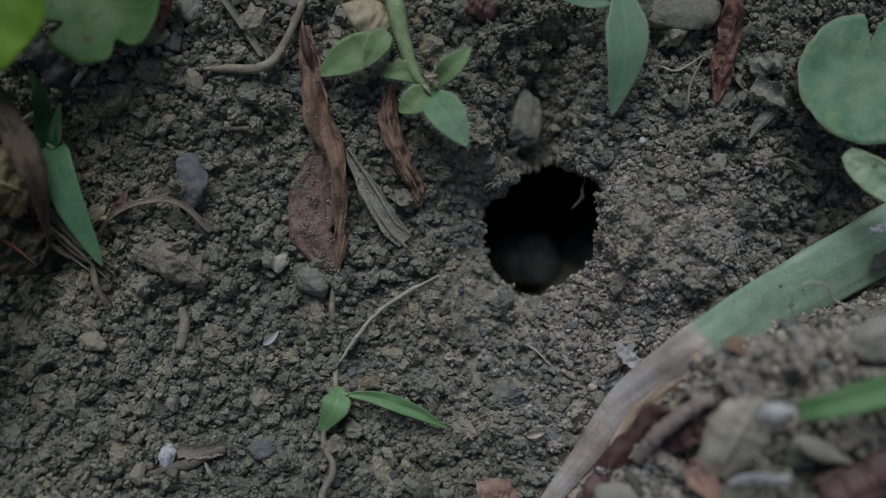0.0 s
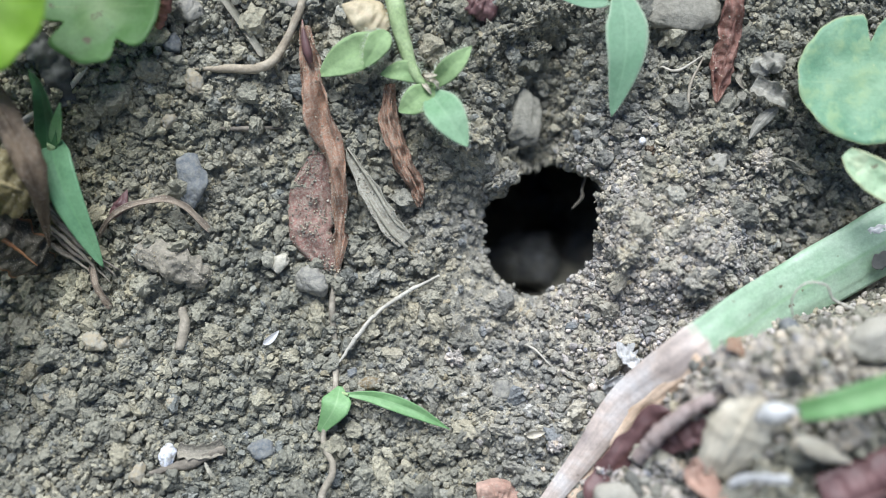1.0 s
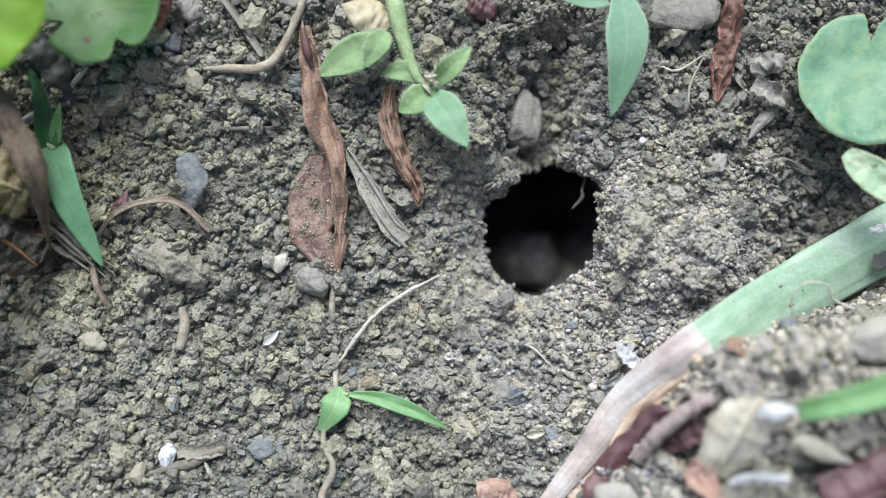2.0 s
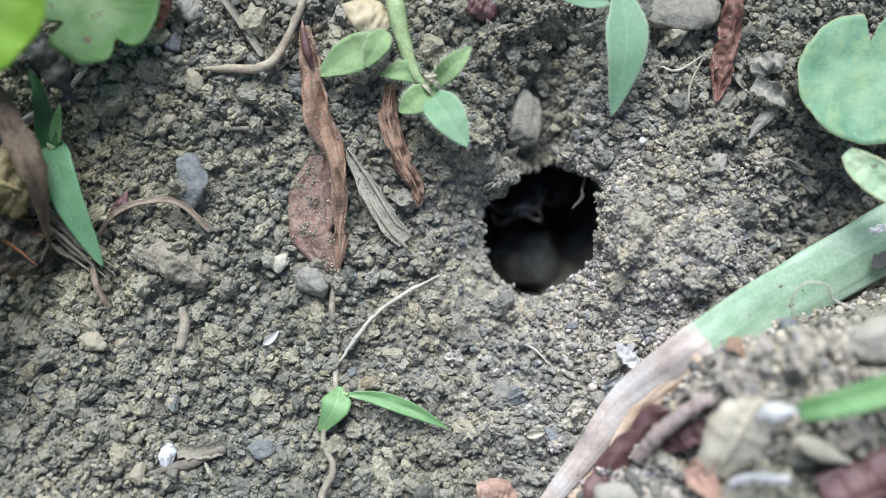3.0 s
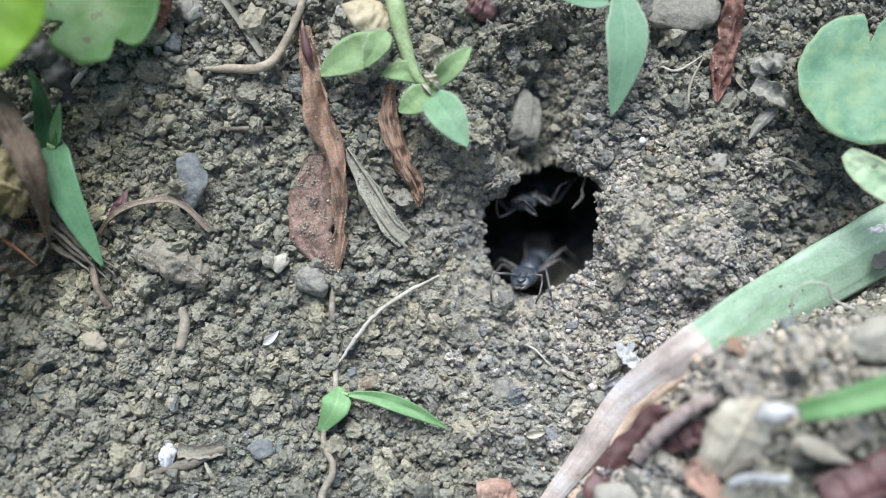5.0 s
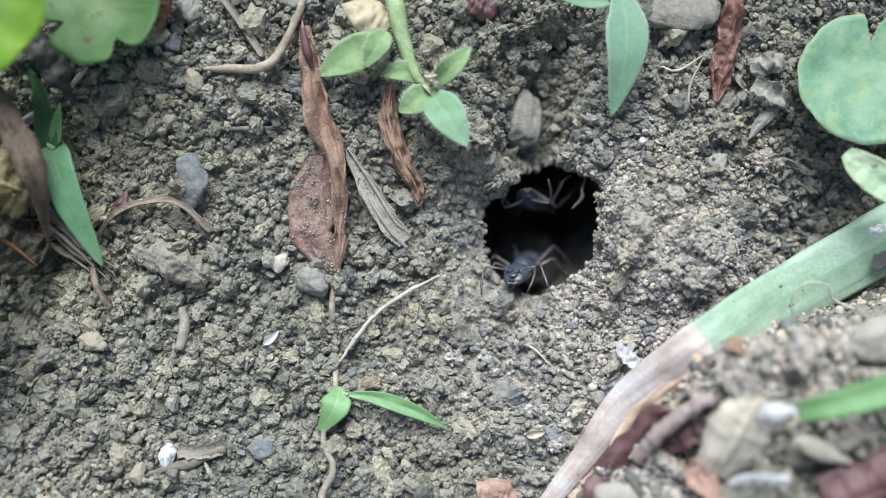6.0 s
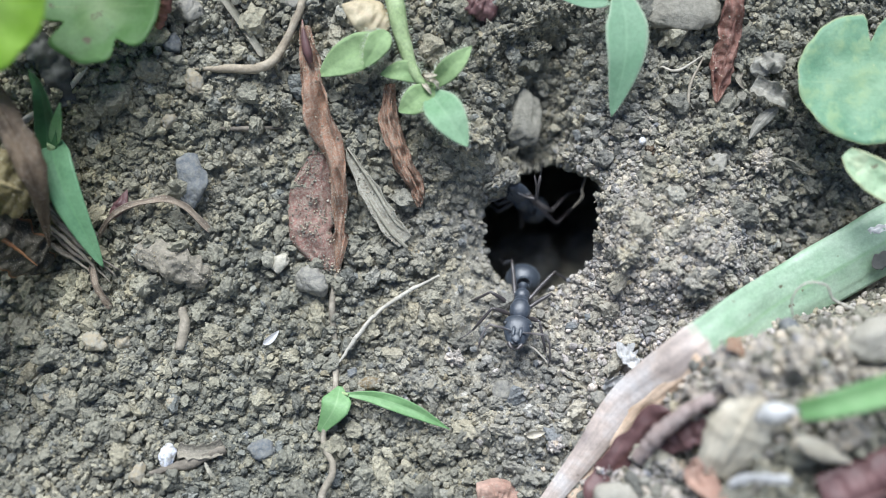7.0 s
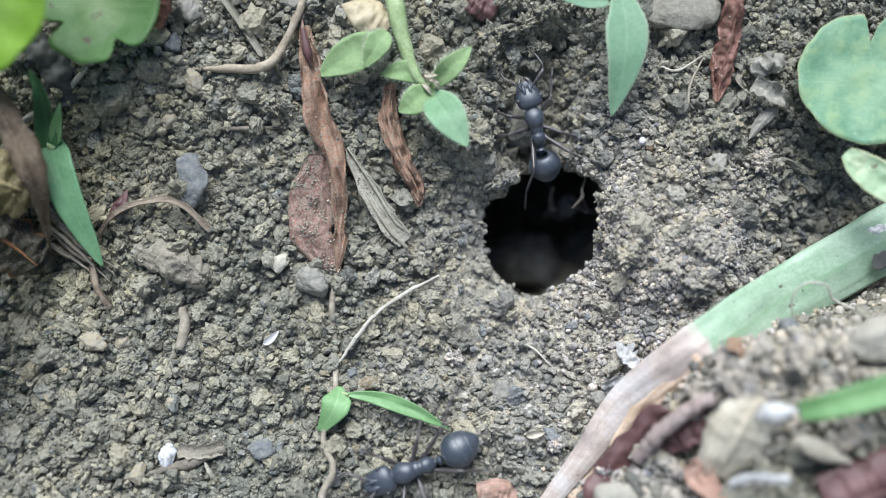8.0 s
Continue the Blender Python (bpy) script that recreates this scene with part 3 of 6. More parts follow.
def link_mesh(name, verts, faces, mat, parent, label="", uvs=None):
    """Links a mesh given in bank space as one part under a thing or part (or, without parent, at its own middle)."""
    w = to_world(np.array([v[:] for v in verts], dtype=float))
    top = parent
    while top is not None and top.parent is not None:
        top = top.parent
    origin = np.array(top.location) if top is not None else w.mean(axis=0)
    me = bpy.data.meshes.new(name)
    me.from_pydata((w - origin).tolist(), [], faces)
    me.polygons.foreach_set("use_smooth", [True] * len(me.polygons))
    me.materials.append(mat)
    if uvs is not None:
        layer = me.uv_layers.new(name="UVMap")
        for loop in me.loops:
            layer.data[loop.index].uv = uvs[loop.vertex_index]
    me.update()
    ob = new(name, me)
    if parent is None:
        ob.location = origin
    else:
        ob.parent = parent
    if label:
        ob["label"] = label
    return ob


def oval(s):
    return max(math.sin(math.pi * s ** 0.8), 0.0) ** 0.8


def lance(s):
    return max(math.sin(math.pi * s ** 0.72), 0.0) ** 0.75


def blade(s):
    return min(1.0, 4 * s + 0.45) * (1 - s ** 4) ** 0.9


def strip(s):
    return min(1.0, 12 * s + 0.5, 12 * (1 - s) + 0.5)


def ribbon(name, spine, width, mat, parent=None, shape=lance, curl=0.0, fold=0.0, twist=0.0, thick=0.1, n=36, m=10, ragged=0.0, buckle=0.0, lean=0.0, label="", seed=1, absolute=False):
    """A leaf, straw or peel along a line, closed and with thickness. curl and fold lift the edges, in half widths; twist and lean in degrees."""
    pts = glide([Vector(p) for p in spine] if absolute else placed(spine), n)
    top, low, uvs = [], [], []
    prev = None
    for k, p in enumerate(pts):
        s = k / n
        t = (pts[min(k + 1, n)] - pts[max(k - 1, 0)]).normalized()
        up = Vector((0, 0, 1)) if prev is None else prev
        up = up - t * up.dot(t)
        if up.length < 0.05:
            up = Vector((0, -1, 0)) - t * Vector((0, -1, 0)).dot(t)
        up.normalize()
        prev = up.copy()
        side = t.cross(up)
        a = radians(lean + twist * s)
        side, up = side * math.cos(a) + up * math.sin(a), up * math.cos(a) - side * math.sin(a)
        half = width / 2 * max(shape(s), 0.02)
        for j in range(m + 1):
            x = 2 * j / m - 1
            h = half
            if ragged:
                h *= 1 + ragged * noise.noise(Vector((s * 9, seed * 7.3 + (3 if x > 0 else 0), abs(x))))
            ang = curl * x
            if abs(curl) > 0.01:
                off, rise = math.sin(ang) / curl, (1 - math.cos(ang)) / curl
            else:
                off, rise = x, 0.0
            rise += fold * abs(x)
            if buckle:
                rise += buckle * noise.noise(Vector((s * 5 + seed * 3.1, x * 1.6, seed)))
                rise += 0.55 * buckle * noise.noise(Vector((s * 13 + seed, x * 4.5, seed + 5)))
            q = p + side * (off * h) + up * (rise * h)
            top.append(q)
            low.append(q - up * (thick * (1.0 - 0.6 * abs(x))))
            uvs.append((j / m, s))
    w = m + 1
    faces = []
    total = len(top)
    for k in range(n):
        for j in range(m):
            a = k * w + j
            faces.append((a, a + w, a + w + 1, a + 1))
            faces.append((total + a, total + a + 1, total + a + w + 1, total + a + w))
    for k in range(n):
        a, b = k * w, k * w + m
        faces.append((a, total + a, total + a + w, a + w))
        faces.append((b, b + w, total + b + w, total + b))
    for j in range(m):
        faces.append((j, j + 1, total + j + 1, total + j))
        e = n * w + j
        faces.append((e, total + e, total + e + 1, e + 1))
    return link_mesh(name, top + low, faces, mat, parent, label, uvs + uvs)


def tube(name, spine, radii, mat, parent=None, n=40, m=9, wobble=0.12, label="", seed=2, flat=1.0, absolute=False):
    """A root, stem or twig of changing thickness, in millimetres."""
    pts = glide([Vector(p) for p in spine] if absolute else placed(spine), n)
    verts = []
    prev = Vector((0, 0, 1))
    for k, p in enumerate(pts):
        t = (pts[min(k + 1, n)] - pts[max(k - 1, 0)]).normalized()
        up = prev - t * prev.dot(t)
        if up.length < 0.02:
            up = Vector((1, 0, 0)) - t * t.x
        up.normalize()
        prev = up
        side = t.cross(up)
        r = float(np.interp(k / n, np.linspace(0, 1, len(radii)), radii))
        jog = noise.noise_vector(Vector((k * 0.35, seed * 5.7, 0.3))) * r * wobble * 1.6
        for j in range(m):
            a = 2 * math.pi * j / m
            g = r * (1 + wobble * noise.noise(Vector((k * 0.45, j * 1.9, seed * 3.3))))
            verts.append(p + jog + side * (math.cos(a) * g) + up * (math.sin(a) * g * flat))
    faces = [(k * m + j, k * m + (j + 1) % m, (k + 1) * m + (j + 1) % m, (k + 1) * m + j) for k in range(n) for j in range(m)]
    faces.append(tuple(reversed(range(m))))
    faces.append(tuple(range(n * m, n * m + m)))
    return link_mesh(name, verts, faces, mat, parent, label)


def stone(name, at, size, mat, label, category="stone", turn=0.0, angular=0.7, knobs=0.1, seed=1, level=4, parent=None, group="", absolute=False):
    """A pebble or clod, size across, along and high in millimetres, lying in the soil."""
    rng = np.random.default_rng(seed * 131 + 7)
    crumbly = mat in (ROCK_SOIL, HEAP_SOIL, NEST_SOIL_SHADED)
    v, f = lump(5 if crumbly else level, rng, angular, knobs, crumbly)
    v = v / np.abs(v).max(axis=0)
    v = v * np.array(size) / 2
    if crumbly:
        # grains of half a millimetre stand out of a clod of packed soil
        swell = np.array([0.2 - noise.voronoi(Vector(p) / 0.55)[0][0] + 0.35 * (0.3 - noise.voronoi(Vector(p) / 0.25)[0][0]) for p in v])
        v = v * (1 + 0.5 * swell / np.maximum(np.linalg.norm(v, axis=1), 0.4))[:, None]
        n = int(min(420, 18 * size[0] * size[1]))
        where = v[rng.integers(0, len(v), n)]
        grain = np.stack([lump(1, rng, 1.0, 0.15)[0] for _ in range(8)])[rng.integers(0, 8, n)]
        wide = 0.08 + 0.17 * rng.uniform(size=n) ** 1.8
        bits = grain * wide[:, None, None] + where[:, None]
        g = BALLS[1][1]
        f = np.concatenate([f, (g[None] + len(v) + (np.arange(n) * grain.shape[1])[:, None, None]).reshape(-1, 3)])
        v = np.concatenate([v, bits.reshape(-1, 3)])
    c, s = math.cos(radians(turn)), math.sin(radians(turn))
    v = v @ np.array([[c, s, 0], [-s, c, 0], [0, 0, 1]])
    base = at[2] if absolute else height(at[0], at[1]) + (at[2] if len(at) > 2 else 0) + size[2] * 0.27
    v = v + np.array([at[0], at[1], base])
    ob = link_mesh(name, v, f.tolist(), mat, parent, label)
    if parent is None:
        tagged(ob, label, category, group)
    return ob


def hairs(name, spine, width, length, parent, count=60, shape=lance, seed=4, mat=None, edge=True):
    """Fine hairs along a leaf's edges or a stem."""
    rng = np.random.default_rng(seed)
    pts = glide(placed(spine), 40)
    verts, faces = [], []
    for _ in range(count):
        s = rng.uniform(0.03, 0.97)
        k = int(s * 40)
        t = (pts[min(k + 1, 40)] - pts[max(k - 1, 0)]).normalized()
        side = t.cross(Vector((0, 0, 1))).normalized() * (1 if rng.uniform() < 0.5 else -1)
        up = side.cross(t) * (1 if side.cross(t).z > 0 else -1)
        root = pts[k] + side * (width / 2 * shape(s) * (1.0 if edge else rng.uniform(0.1, 1.0))) + up * rng.uniform(-0.02, 0.08)
        way = (side * rng.uniform(0.6, 1) + t * rng.uniform(-0.1, 0.6) + up * rng.uniform(-0.1, 0.6)).normalized()
        tip = root + way * length * rng.uniform(0.5, 1.1)
        b = len(verts)
        thick = 0.012
        verts += [root + t * thick, root - t * thick, root + up * thick, tip]
        faces += [(b, b + 1, b + 3), (b + 1, b + 2, b + 3), (b + 2, b, b + 3)]
    return link_mesh(name, verts, faces, mat or HAIR, parent)


def grains_on(ob, count, seed, small=0.025, large=0.11, mat=None):
    """Soil grains clinging to the upper face of a leaf or straw."""
    rng = np.random.default_rng(seed)
    n = len(ob.data.vertices) // 2
    co = np.empty(len(ob.data.vertices) * 3, dtype=np.float32)
    ob.data.vertices.foreach_get("co", co)
    face = co.reshape(-1, 3)[:n]
    thick = np.array([noise.noise(Vector(p) * 900.0 + Vector((seed, 0, 0))) for p in face])
    chance = np.clip(thick + 0.25, 0.04, 1.0)
    where = face[rng.choice(n, count, p=chance / chance.sum())]
    shapes = np.stack([lump(1, rng, 1.0, 0.2)[0] for _ in range(8)])[rng.integers(0, 8, count)]
    size = (small + (large - small) * rng.uniform(size=count) ** 2.5) * MM
    jitter = rng.normal(size=(count, 3)) * 0.06 * MM
    verts = shapes * size[:, None, None] + (where + jitter)[:, None]
    faces = (BALLS[1][1][None] + (np.arange(count) * shapes.shape[1])[:, None, None]).reshape(-1, 3)
    me = mesh_from("soil_dust", verts.reshape(-1, 3), faces, False)
    me.materials.append(mat or SOIL_DUST)
    bits = new("soil_dust", me)
    bits.parent = ob
    bits["label"] = "soil grains clinging to the surface"
    return tagged(bits, kind="stuff")


def lone(ob, label, category):
    return tagged(ob, label, category)


def dead_leaf(spine, width, mat, says, rib=True, grains=0, **form):
    t = thing("dead_leaf", spine[1][0], spine[1][1], says, "dead leaf")
    ob = ribbon("blade", spine, width, mat, t, **form)
    if grains:
        grains_on(ob, grains, 7 + grains)
    if not rib:
        return t
    tube("midrib", [(u, v, h + 0.03) for u, v, h in spine], [0.07 * width ** 0.5, 0.09 * width ** 0.5, 0.03], mat, t, m=7, wobble=0.2)
    return t


ground = make_ground()
tagged(ground)

# ---- stones and clods that stand out ----
for i, (at, size, mat, turn, angular, label) in enumerate([
        ((-18.45, 4.77), (2.8, 4.4, 1.8), ROCK_BLUE, 8, 0.75, "blue-grey pebble half sunk in the soil"),
        ((-9.68, -2.27), (2.9, 2.4, 1.6), ROCK_GREY, -15, 0.8, "angular grey stone under a dead leaf's tip"),
        ((-12.01, -1.02), (1.5, 1.5, 1.2), ROCK_CREAM, 20, 0.9, "small cream-coloured angular stone"),
        ((17.38, 17.21), (6.0, 3.2, 1.8), ROCK_DUSTY, -8, 0.5, "large smooth grey stone in the bank"),
        ((5.9, 10.1, -0.1), (3.6, 5.0, 2.6), ROCK_DUSTY, -6, 0.7, "oval dusty grey stone above the hole"),
        ((4.21, -10.39), (2.1, 2.0, 1.0), ROCK_GREY, 30, 0.9, "flat angular grey stone"),
        ((-5.35, -9.86), (2.0, 1.1, 0.9), ROCK_BROWN, 5, 0.5, "smooth brown pebble beside a seedling"),
        ((-19.61, -11.23), (1.1, 0.95, 0.8), ROCK_TAN, 10, 0.4, "round yellow pebble among the crumbs"),
        ((-25.17, -6.79), (1.9, 1.9, 1.1), ROCK_TAN, 12, 0.8, "yellowish flat crumb of stone"),
        ((-23.22, -6.83), (1.5, 1.3, 1.0), ROCK_TAN, 40, 0.7, "small rusty tan stone"),
        ((0.88, -8.12), (2.0, 1.9, 1.5), HEAP_SOIL, 15, 0.7, "pale knobbly crumb of soil"),
        ((-1.41, -10.33), (4.6, 3.0, 1.8), ROCK_SOIL, -20, 0.6, "broad grey clod of packed soil"),
        ((0.04, -14.75), (2.9, 2.0, 1.3), ROCK_SOIL, 10, 0.6, "grey clod of packed soil"),
        ((-24.26, -15.48), (2.9, 2.0, 1.3), ROCK_SOIL, -10, 0.7, "flat-topped grey clod of soil"),
        ((-22.12, -14.69), (1.8, 2.1, 1.4), ROCK_SOIL, 10, 0.5, "rounded grey clod of soil"),
        ((-23.94, -14.08), (1.5, 1.3, 1.1), ROCK_SOIL, 50, 0.5, "rounded grey clod of soil"),
        ((-18.05, -16.72), (3.0, 2.2, 1.4), ROCK_SOIL, 5, 0.5, "knobbly grey clod of soil"),
        ((-12.70, 10.57), (2.6, 2.5, 1.6), ROCK_SOIL, 5, 0.6, "rough grey clod of soil"),
        ((-27.87, -6.17), (2.8, 2.6, 1.3), ROCK_SOIL, 15, 0.6, "rough grey clod of soil"),
        ((-22.61, -8.26), (3.3, 2.2, 1.2), ROCK_SOIL, 25, 0.7, "flat grey clod of soil"),
        ((20.04, 6.21), (1.9, 1.7, 1.3), ROCK_PALE, -25, 0.9, "pale angular stone on the heap"),
        ((20.07, 8.84), (4.6, 3.6, 1.9), ROCK_SOIL, 30, 0.5, "large rounded clod of soil"),
        ((26.87, 9.23), (1.7, 1.7, 1.4), ROCK_SOIL, 10, 0.5, "round clod of soil"),
        ((-10.44, 17.90), (2.6, 1.6, 1.2), ROCK_PALE, 5, 0.5, "pale rounded stone beside a root"),
        ((-18.08, 17.01), (2.0, 2.0, 1.5), ROCK_GREY, 5, 0.7, "small grey stone in the soil"),
        ((-19.52, 14.62), (1.7, 1.8, 1.3), ROCK_BLUE, 5, 0.7, "dark blue-grey stone in the soil"),
        ((-20.04, 9.29), (1.4, 1.3, 1.0), ROCK_TAN, 25, 0.8, "tan angular stone in the soil"),
        ((-17.99, 11.90), (1.5, 2.2, 1.2), ROCK_TAN, 25, 0.7, "tan angular stone in the soil"),
        ((-13.10, -14.60), (2.2, 1.7, 1.2), ROCK_BLUE, 5, 0.6, "dark grey stone in the soil"),
        ((7.97, -14.09), (1.7, 1.7, 1.3), HEAP_SOIL, 5, 0.6, "pale grey crumb of soil"),
        ((11.33, -10.91), (1.6, 1.3, 1.0), ROCK_GREY, 5, 0.6, "small grey stone in the soil"),
        ((3.59, 12.96), (1.9, 2.6, 1.8), ROCK_SOIL, 5, 0.6, "lump of packed soil on the groove's edge"),
        ((-0.38, 6.33), (1.5, 1.8, 1.3), ROCK_SOIL, 5, 0.6, "small lump of packed soil"),
        ((6.85, 14.75, 0.60), (3.0, 2.0, 1.8), ROCK_SOIL, 5, 0.8, "shaded grey clod in the groove"),
        ((18.15, -2.52), (3.6, 3.2, 2.0), ROCK_SOIL, 5, 0.4, "pale powdery clod on the heap"),
        ((23.14, 6.36), (1.9, 2.6, 1.6), HEAP_SOIL, -20, 0.7, "whitish crumbly clod with a green tinge"),
        ((-28.41, -10.68), (1.0, 1.0, 0.7), ROCK_TAN, 5, 0.8, "small tan chip of stone"),
        ((-21.82, -16.18), (1.2, 1.9, 0.9), ROCK_TAN, -15, 0.7, "narrow pale tan stone"),
        ((-1.01, -4.15), (1.3, 1.0, 0.8), ROCK_SOIL, 5, 0.6, "small clod of soil")]):
    stone("pebble" if mat not in (ROCK_SOIL, HEAP_SOIL) else "clod", at, size, mat, label, "stone" if mat not in (ROCK_SOIL, HEAP_SOIL) else "soil clod", turn, angular,
          0.3 if mat in (ROCK_SOIL, HEAP_SOIL) else 0.13, seed=i + 3)
for i, (at, size, turn) in enumerate([((5.6, 16.2, -0.2), (3.8, 2.0, 2.0), 24), ((3.3, 15.3, -0.3), (3.4, 2.2, 1.7), 30), ((7.4, 17.1, 0.0), (2.4, 1.7, 1.8), 30), ((4.6, 17.6, -0.3), (3.4, 2.2, 1.8), 20), ((3.7, 13.2, -0.2), (1.3, 2.6, 1.6), 5), ((2.3, 7.9, -0.5), (3.0, 2.8, 2.0), 10), ((4.58, 5.15, 0.30), (3.4, 1.5, 2.2), 25), ((9.54, 6.72, 0.20), (2.6, 1.5, 2.0), -30), ((3.23, 13.83, 0.30), (2.0, 3.0, 2.4), 0),
                                      ((11.40, 3.56, 0.40), (1.3, 1.1, 1.3), 0), ((11.17, 0.78, 0.50), (1.2, 1.5, 1.4), 10), ((12.16, 2.52, 0.50), (1.8, 1.8, 1.6), 0), ((13.08, -0.53, 0.40), (2.6, 2.2, 1.6), 40)]):
    stone("clod", at, size, ROCK_SOIL, "crumbly clod overhanging the nest hole", "soil clod", turn, 0.5, 0.3, seed=300 + i)
for at, size, n in (((10.72, -4.99), (1.0, 0.8, 0.7), 401), ((9.57, -5.74), (1.2, 0.9, 0.8), 402), ((-6.62, -9.14), (0.9, 0.9, 0.6), 403), ((-14.23, -13.65), (1.0, 0.7, 0.6), 404), ((15.11, 8.43), (0.9, 0.7, 0.6), 405)):
    stone("dark_crumb", at, size, ROCK_BLUE, "small dark damp crumb of soil", "soil crumb", n * 13, 0.9, 0.25, seed=n)
lone(ribbon("seed_husk", [(6.01, -13.54, 0.50), (6.63, -13.34, 0.70), (7.34, -13.28, 0.50)], 0.75, DEAD_PALE, shape=oval, curl=1.4), "small pale empty seed husk", "husk")
stone("white_flake", (-19.70, -14.90, 0.25), (1.45, 2.1, 0.8), CHALK, "bright white chip of grit", "white grit", 15, 0.9, 0.14, seed=71)
stone("white_grain", (14.37, 7.61, 0.80), (0.55, 0.6, 0.5), CHALK, "tiny round white grain", "white grit", 0, 0.4, 0.05, seed=72, level=3)
dead_leaf([(14.6, 7.3, 0.5), (14.95, 7.0, 0.7), (15.2, 6.5, 0.4)], 0.9, DEAD_DARK, curl=-0.9, buckle=0.6, ragged=0.4, seed=91, rib=False, says="tiny dark red-brown crumb of leaf")
stone("nest_clod", (7.51, -0.26, -13.00), (8.2, 5.6, 5.0), NEST_SOIL_SHADED, "dusty clod lying inside the nest hole", "soil clod", -18, 0.6, 0.13, seed=73, absolute=True)
stone("nest_clod", (12.96, 0.30, -14.50), (5.4, 5.0, 5.0), NEST_SOIL_SHADED, "dusty clod lying inside the nest hole", "soil clod", 10, 0.6, 0.13, seed=74, absolute=True)

# ---- roots, straws and twigs ----
lone(tube("root", [(-17.86, 12.85, 0.40), (-15.68, 12.90, 0.60), (-12.75, 12.97, 0.70), (-11.38, 14.81, 0.90), (-10.31, 16.93, 0.90), (-9.73, 18.83, 0.60)], [0.06, 0.30, 0.36, 0.31, 0.29, 0.26], ROOT_TAN), "bent tan root lying on the soil", "root")
lone(tube("rootlet", [(-14.85, 18.07, 0.20), (-15.24, 16.12, 0.20), (-14.85, 15.43, 0.10)], [0.16, 0.14, 0.1], ROOT_BROWN), "thin brown rootlet on soil", "root")
lone(ribbon("straw", [(-15.91, 18.04, 0.60), (-14.37, 15.94, 0.70), (-12.98, 13.80, 0.30)], 0.75, STRAW, shape=strip, curl=1.4), "thin pale dry straw", "straw")
sheath = thing("straw", -4.9, 3.6, "flat split grey-buff straw with soil stuck on it", "straw")
ob = ribbon("sheath", [(-7.05, 7.2, 0.70), (-5.5, 4.4, 0.80), (-4.1, 2.1, 0.75), (-2.75, 0.5, 0.60)], 1.6, STRAW_DIRTY, sheath, shape=lambda s: (0.35 + 0.65 * min(1.0, s * 2.6)) * (1.0 if s < 0.8 else 1.0 - 1.2 * (s - 0.8)), curl=0.5, fold=0.1, thick=0.14, ragged=0.15, buckle=0.1, n=60, m=16, label="soil-crusted face of the straw")
grains_on(ob, 420, 23)
tube("rib", [(-7.0, 7.35, 0.85), (-5.05, 4.45, 0.95), (-3.6, 2.1, 0.9), (-2.45, 1.1, 0.75)], [0.07, 0.12, 0.13, 0.12], STRAW, sheath, n=40, m=7, wobble=0.15, seed=31, flat=0.6)
tube("rib", [(-6.2, 5.0, 0.8), (-5.0, 2.9, 0.9), (-3.8, 1.2, 0.85), (-2.65, 0.05, 0.7)], [0.05, 0.1, 0.14, 0.15], STRAW, sheath, n=40, m=7, wobble=0.15, seed=32, flat=0.6)
lone(tube("runner", [(-7.81, -1.56, 0.50), (-8.16, -4.15, 0.35), (-8.00, -7.50, 0.35), (-7.88, -10.70, 0.40), (-8.66, -13.72, 0.70), (-7.82, -15.80, 1.10), (-8.60, -17.58, 1.00), (-8.45, -18.59, 0.80)], [0.2, 0.25, 0.24, 0.22, 0.2, 0.26, 0.28, 0.25], ROOT_GREY, n=80), "long thin grey-tan runner across the soil", "root")
lone(tube("root", [(-7.63, -8.37, 0.80), (-6.46, -6.71, 1.00), (-5.13, -5.05, 1.00), (-2.88, -3.32, 0.80), (-0.25, -1.97, 0.40)], [0.08, 0.17, 0.15, 0.16, 0.08], ROOT_WHITE, n=60, wobble=0.3), "bleached white rootlet with a forked tip", "root")
lone(tube("rootlet", [(-16.58, 8.80, 0.20), (-14.28, 8.79, 0.40), (-11.86, 8.95, 0.20)], [0.12, 0.2, 0.12], ROOT_BROWN), "short brown root stub", "root")
lone(ribbon("bark_strip", [(-25.02, 0.80, 0.50), (-23.52, 2.36, 1.20), (-21.26, 3.26, 1.60), (-18.96, 3.10, 1.40), (-17.08, 1.15, 0.40)], 0.7, BARK, shape=strip, curl=1.2, lean=40, ragged=0.35, buckle=0.2), "arched strip of dry brown bark", "bark")
lone(tube("twig", [(-28.74, 3.00, 1.00), (-27.79, 1.62, 0.80), (-26.23, -0.01, 0.60)], [0.3, 0.26, 0.12], ROOT_GREY), "pale dry twig beside grass", "twig")
frayed = thing("dry_grass_bundle", *(-27.33, 0.02), "frayed bundle of dry grey grass fibres", "straw")
for i, (a, b, c) in enumerate([((-28.35, 2.66, 1.60), (-26.64, 0.78, 1.40), (-23.82, -2.01, 0.50)), ((-28.89, 1.91, 1.20), (-26.84, 0.12, 1.20), (-24.23, -2.50, 0.40)), ((-28.70, 1.22, 0.90), (-27.03, -0.27, 1.00), (-25.30, -1.26, 0.50)), ((-29.55, 0.81, 0.90), (-27.88, -0.43, 0.90), (-26.42, -0.90, 0.40)),
                               ((-27.91, 1.77, 1.40), (-25.91, -0.06, 1.50), (-23.53, -1.60, 0.60)), ((-29.14, 0.44, 0.60), (-27.57, -0.50, 0.70), (-25.80, -1.67, 0.30))]):
    tube("fibre", [a, b, c], [0.14, 0.17, 0.06], ROOT_GREY if i % 2 else ROOT_BROWN, frayed, n=24, m=7, wobble=0.25, seed=i + 5)
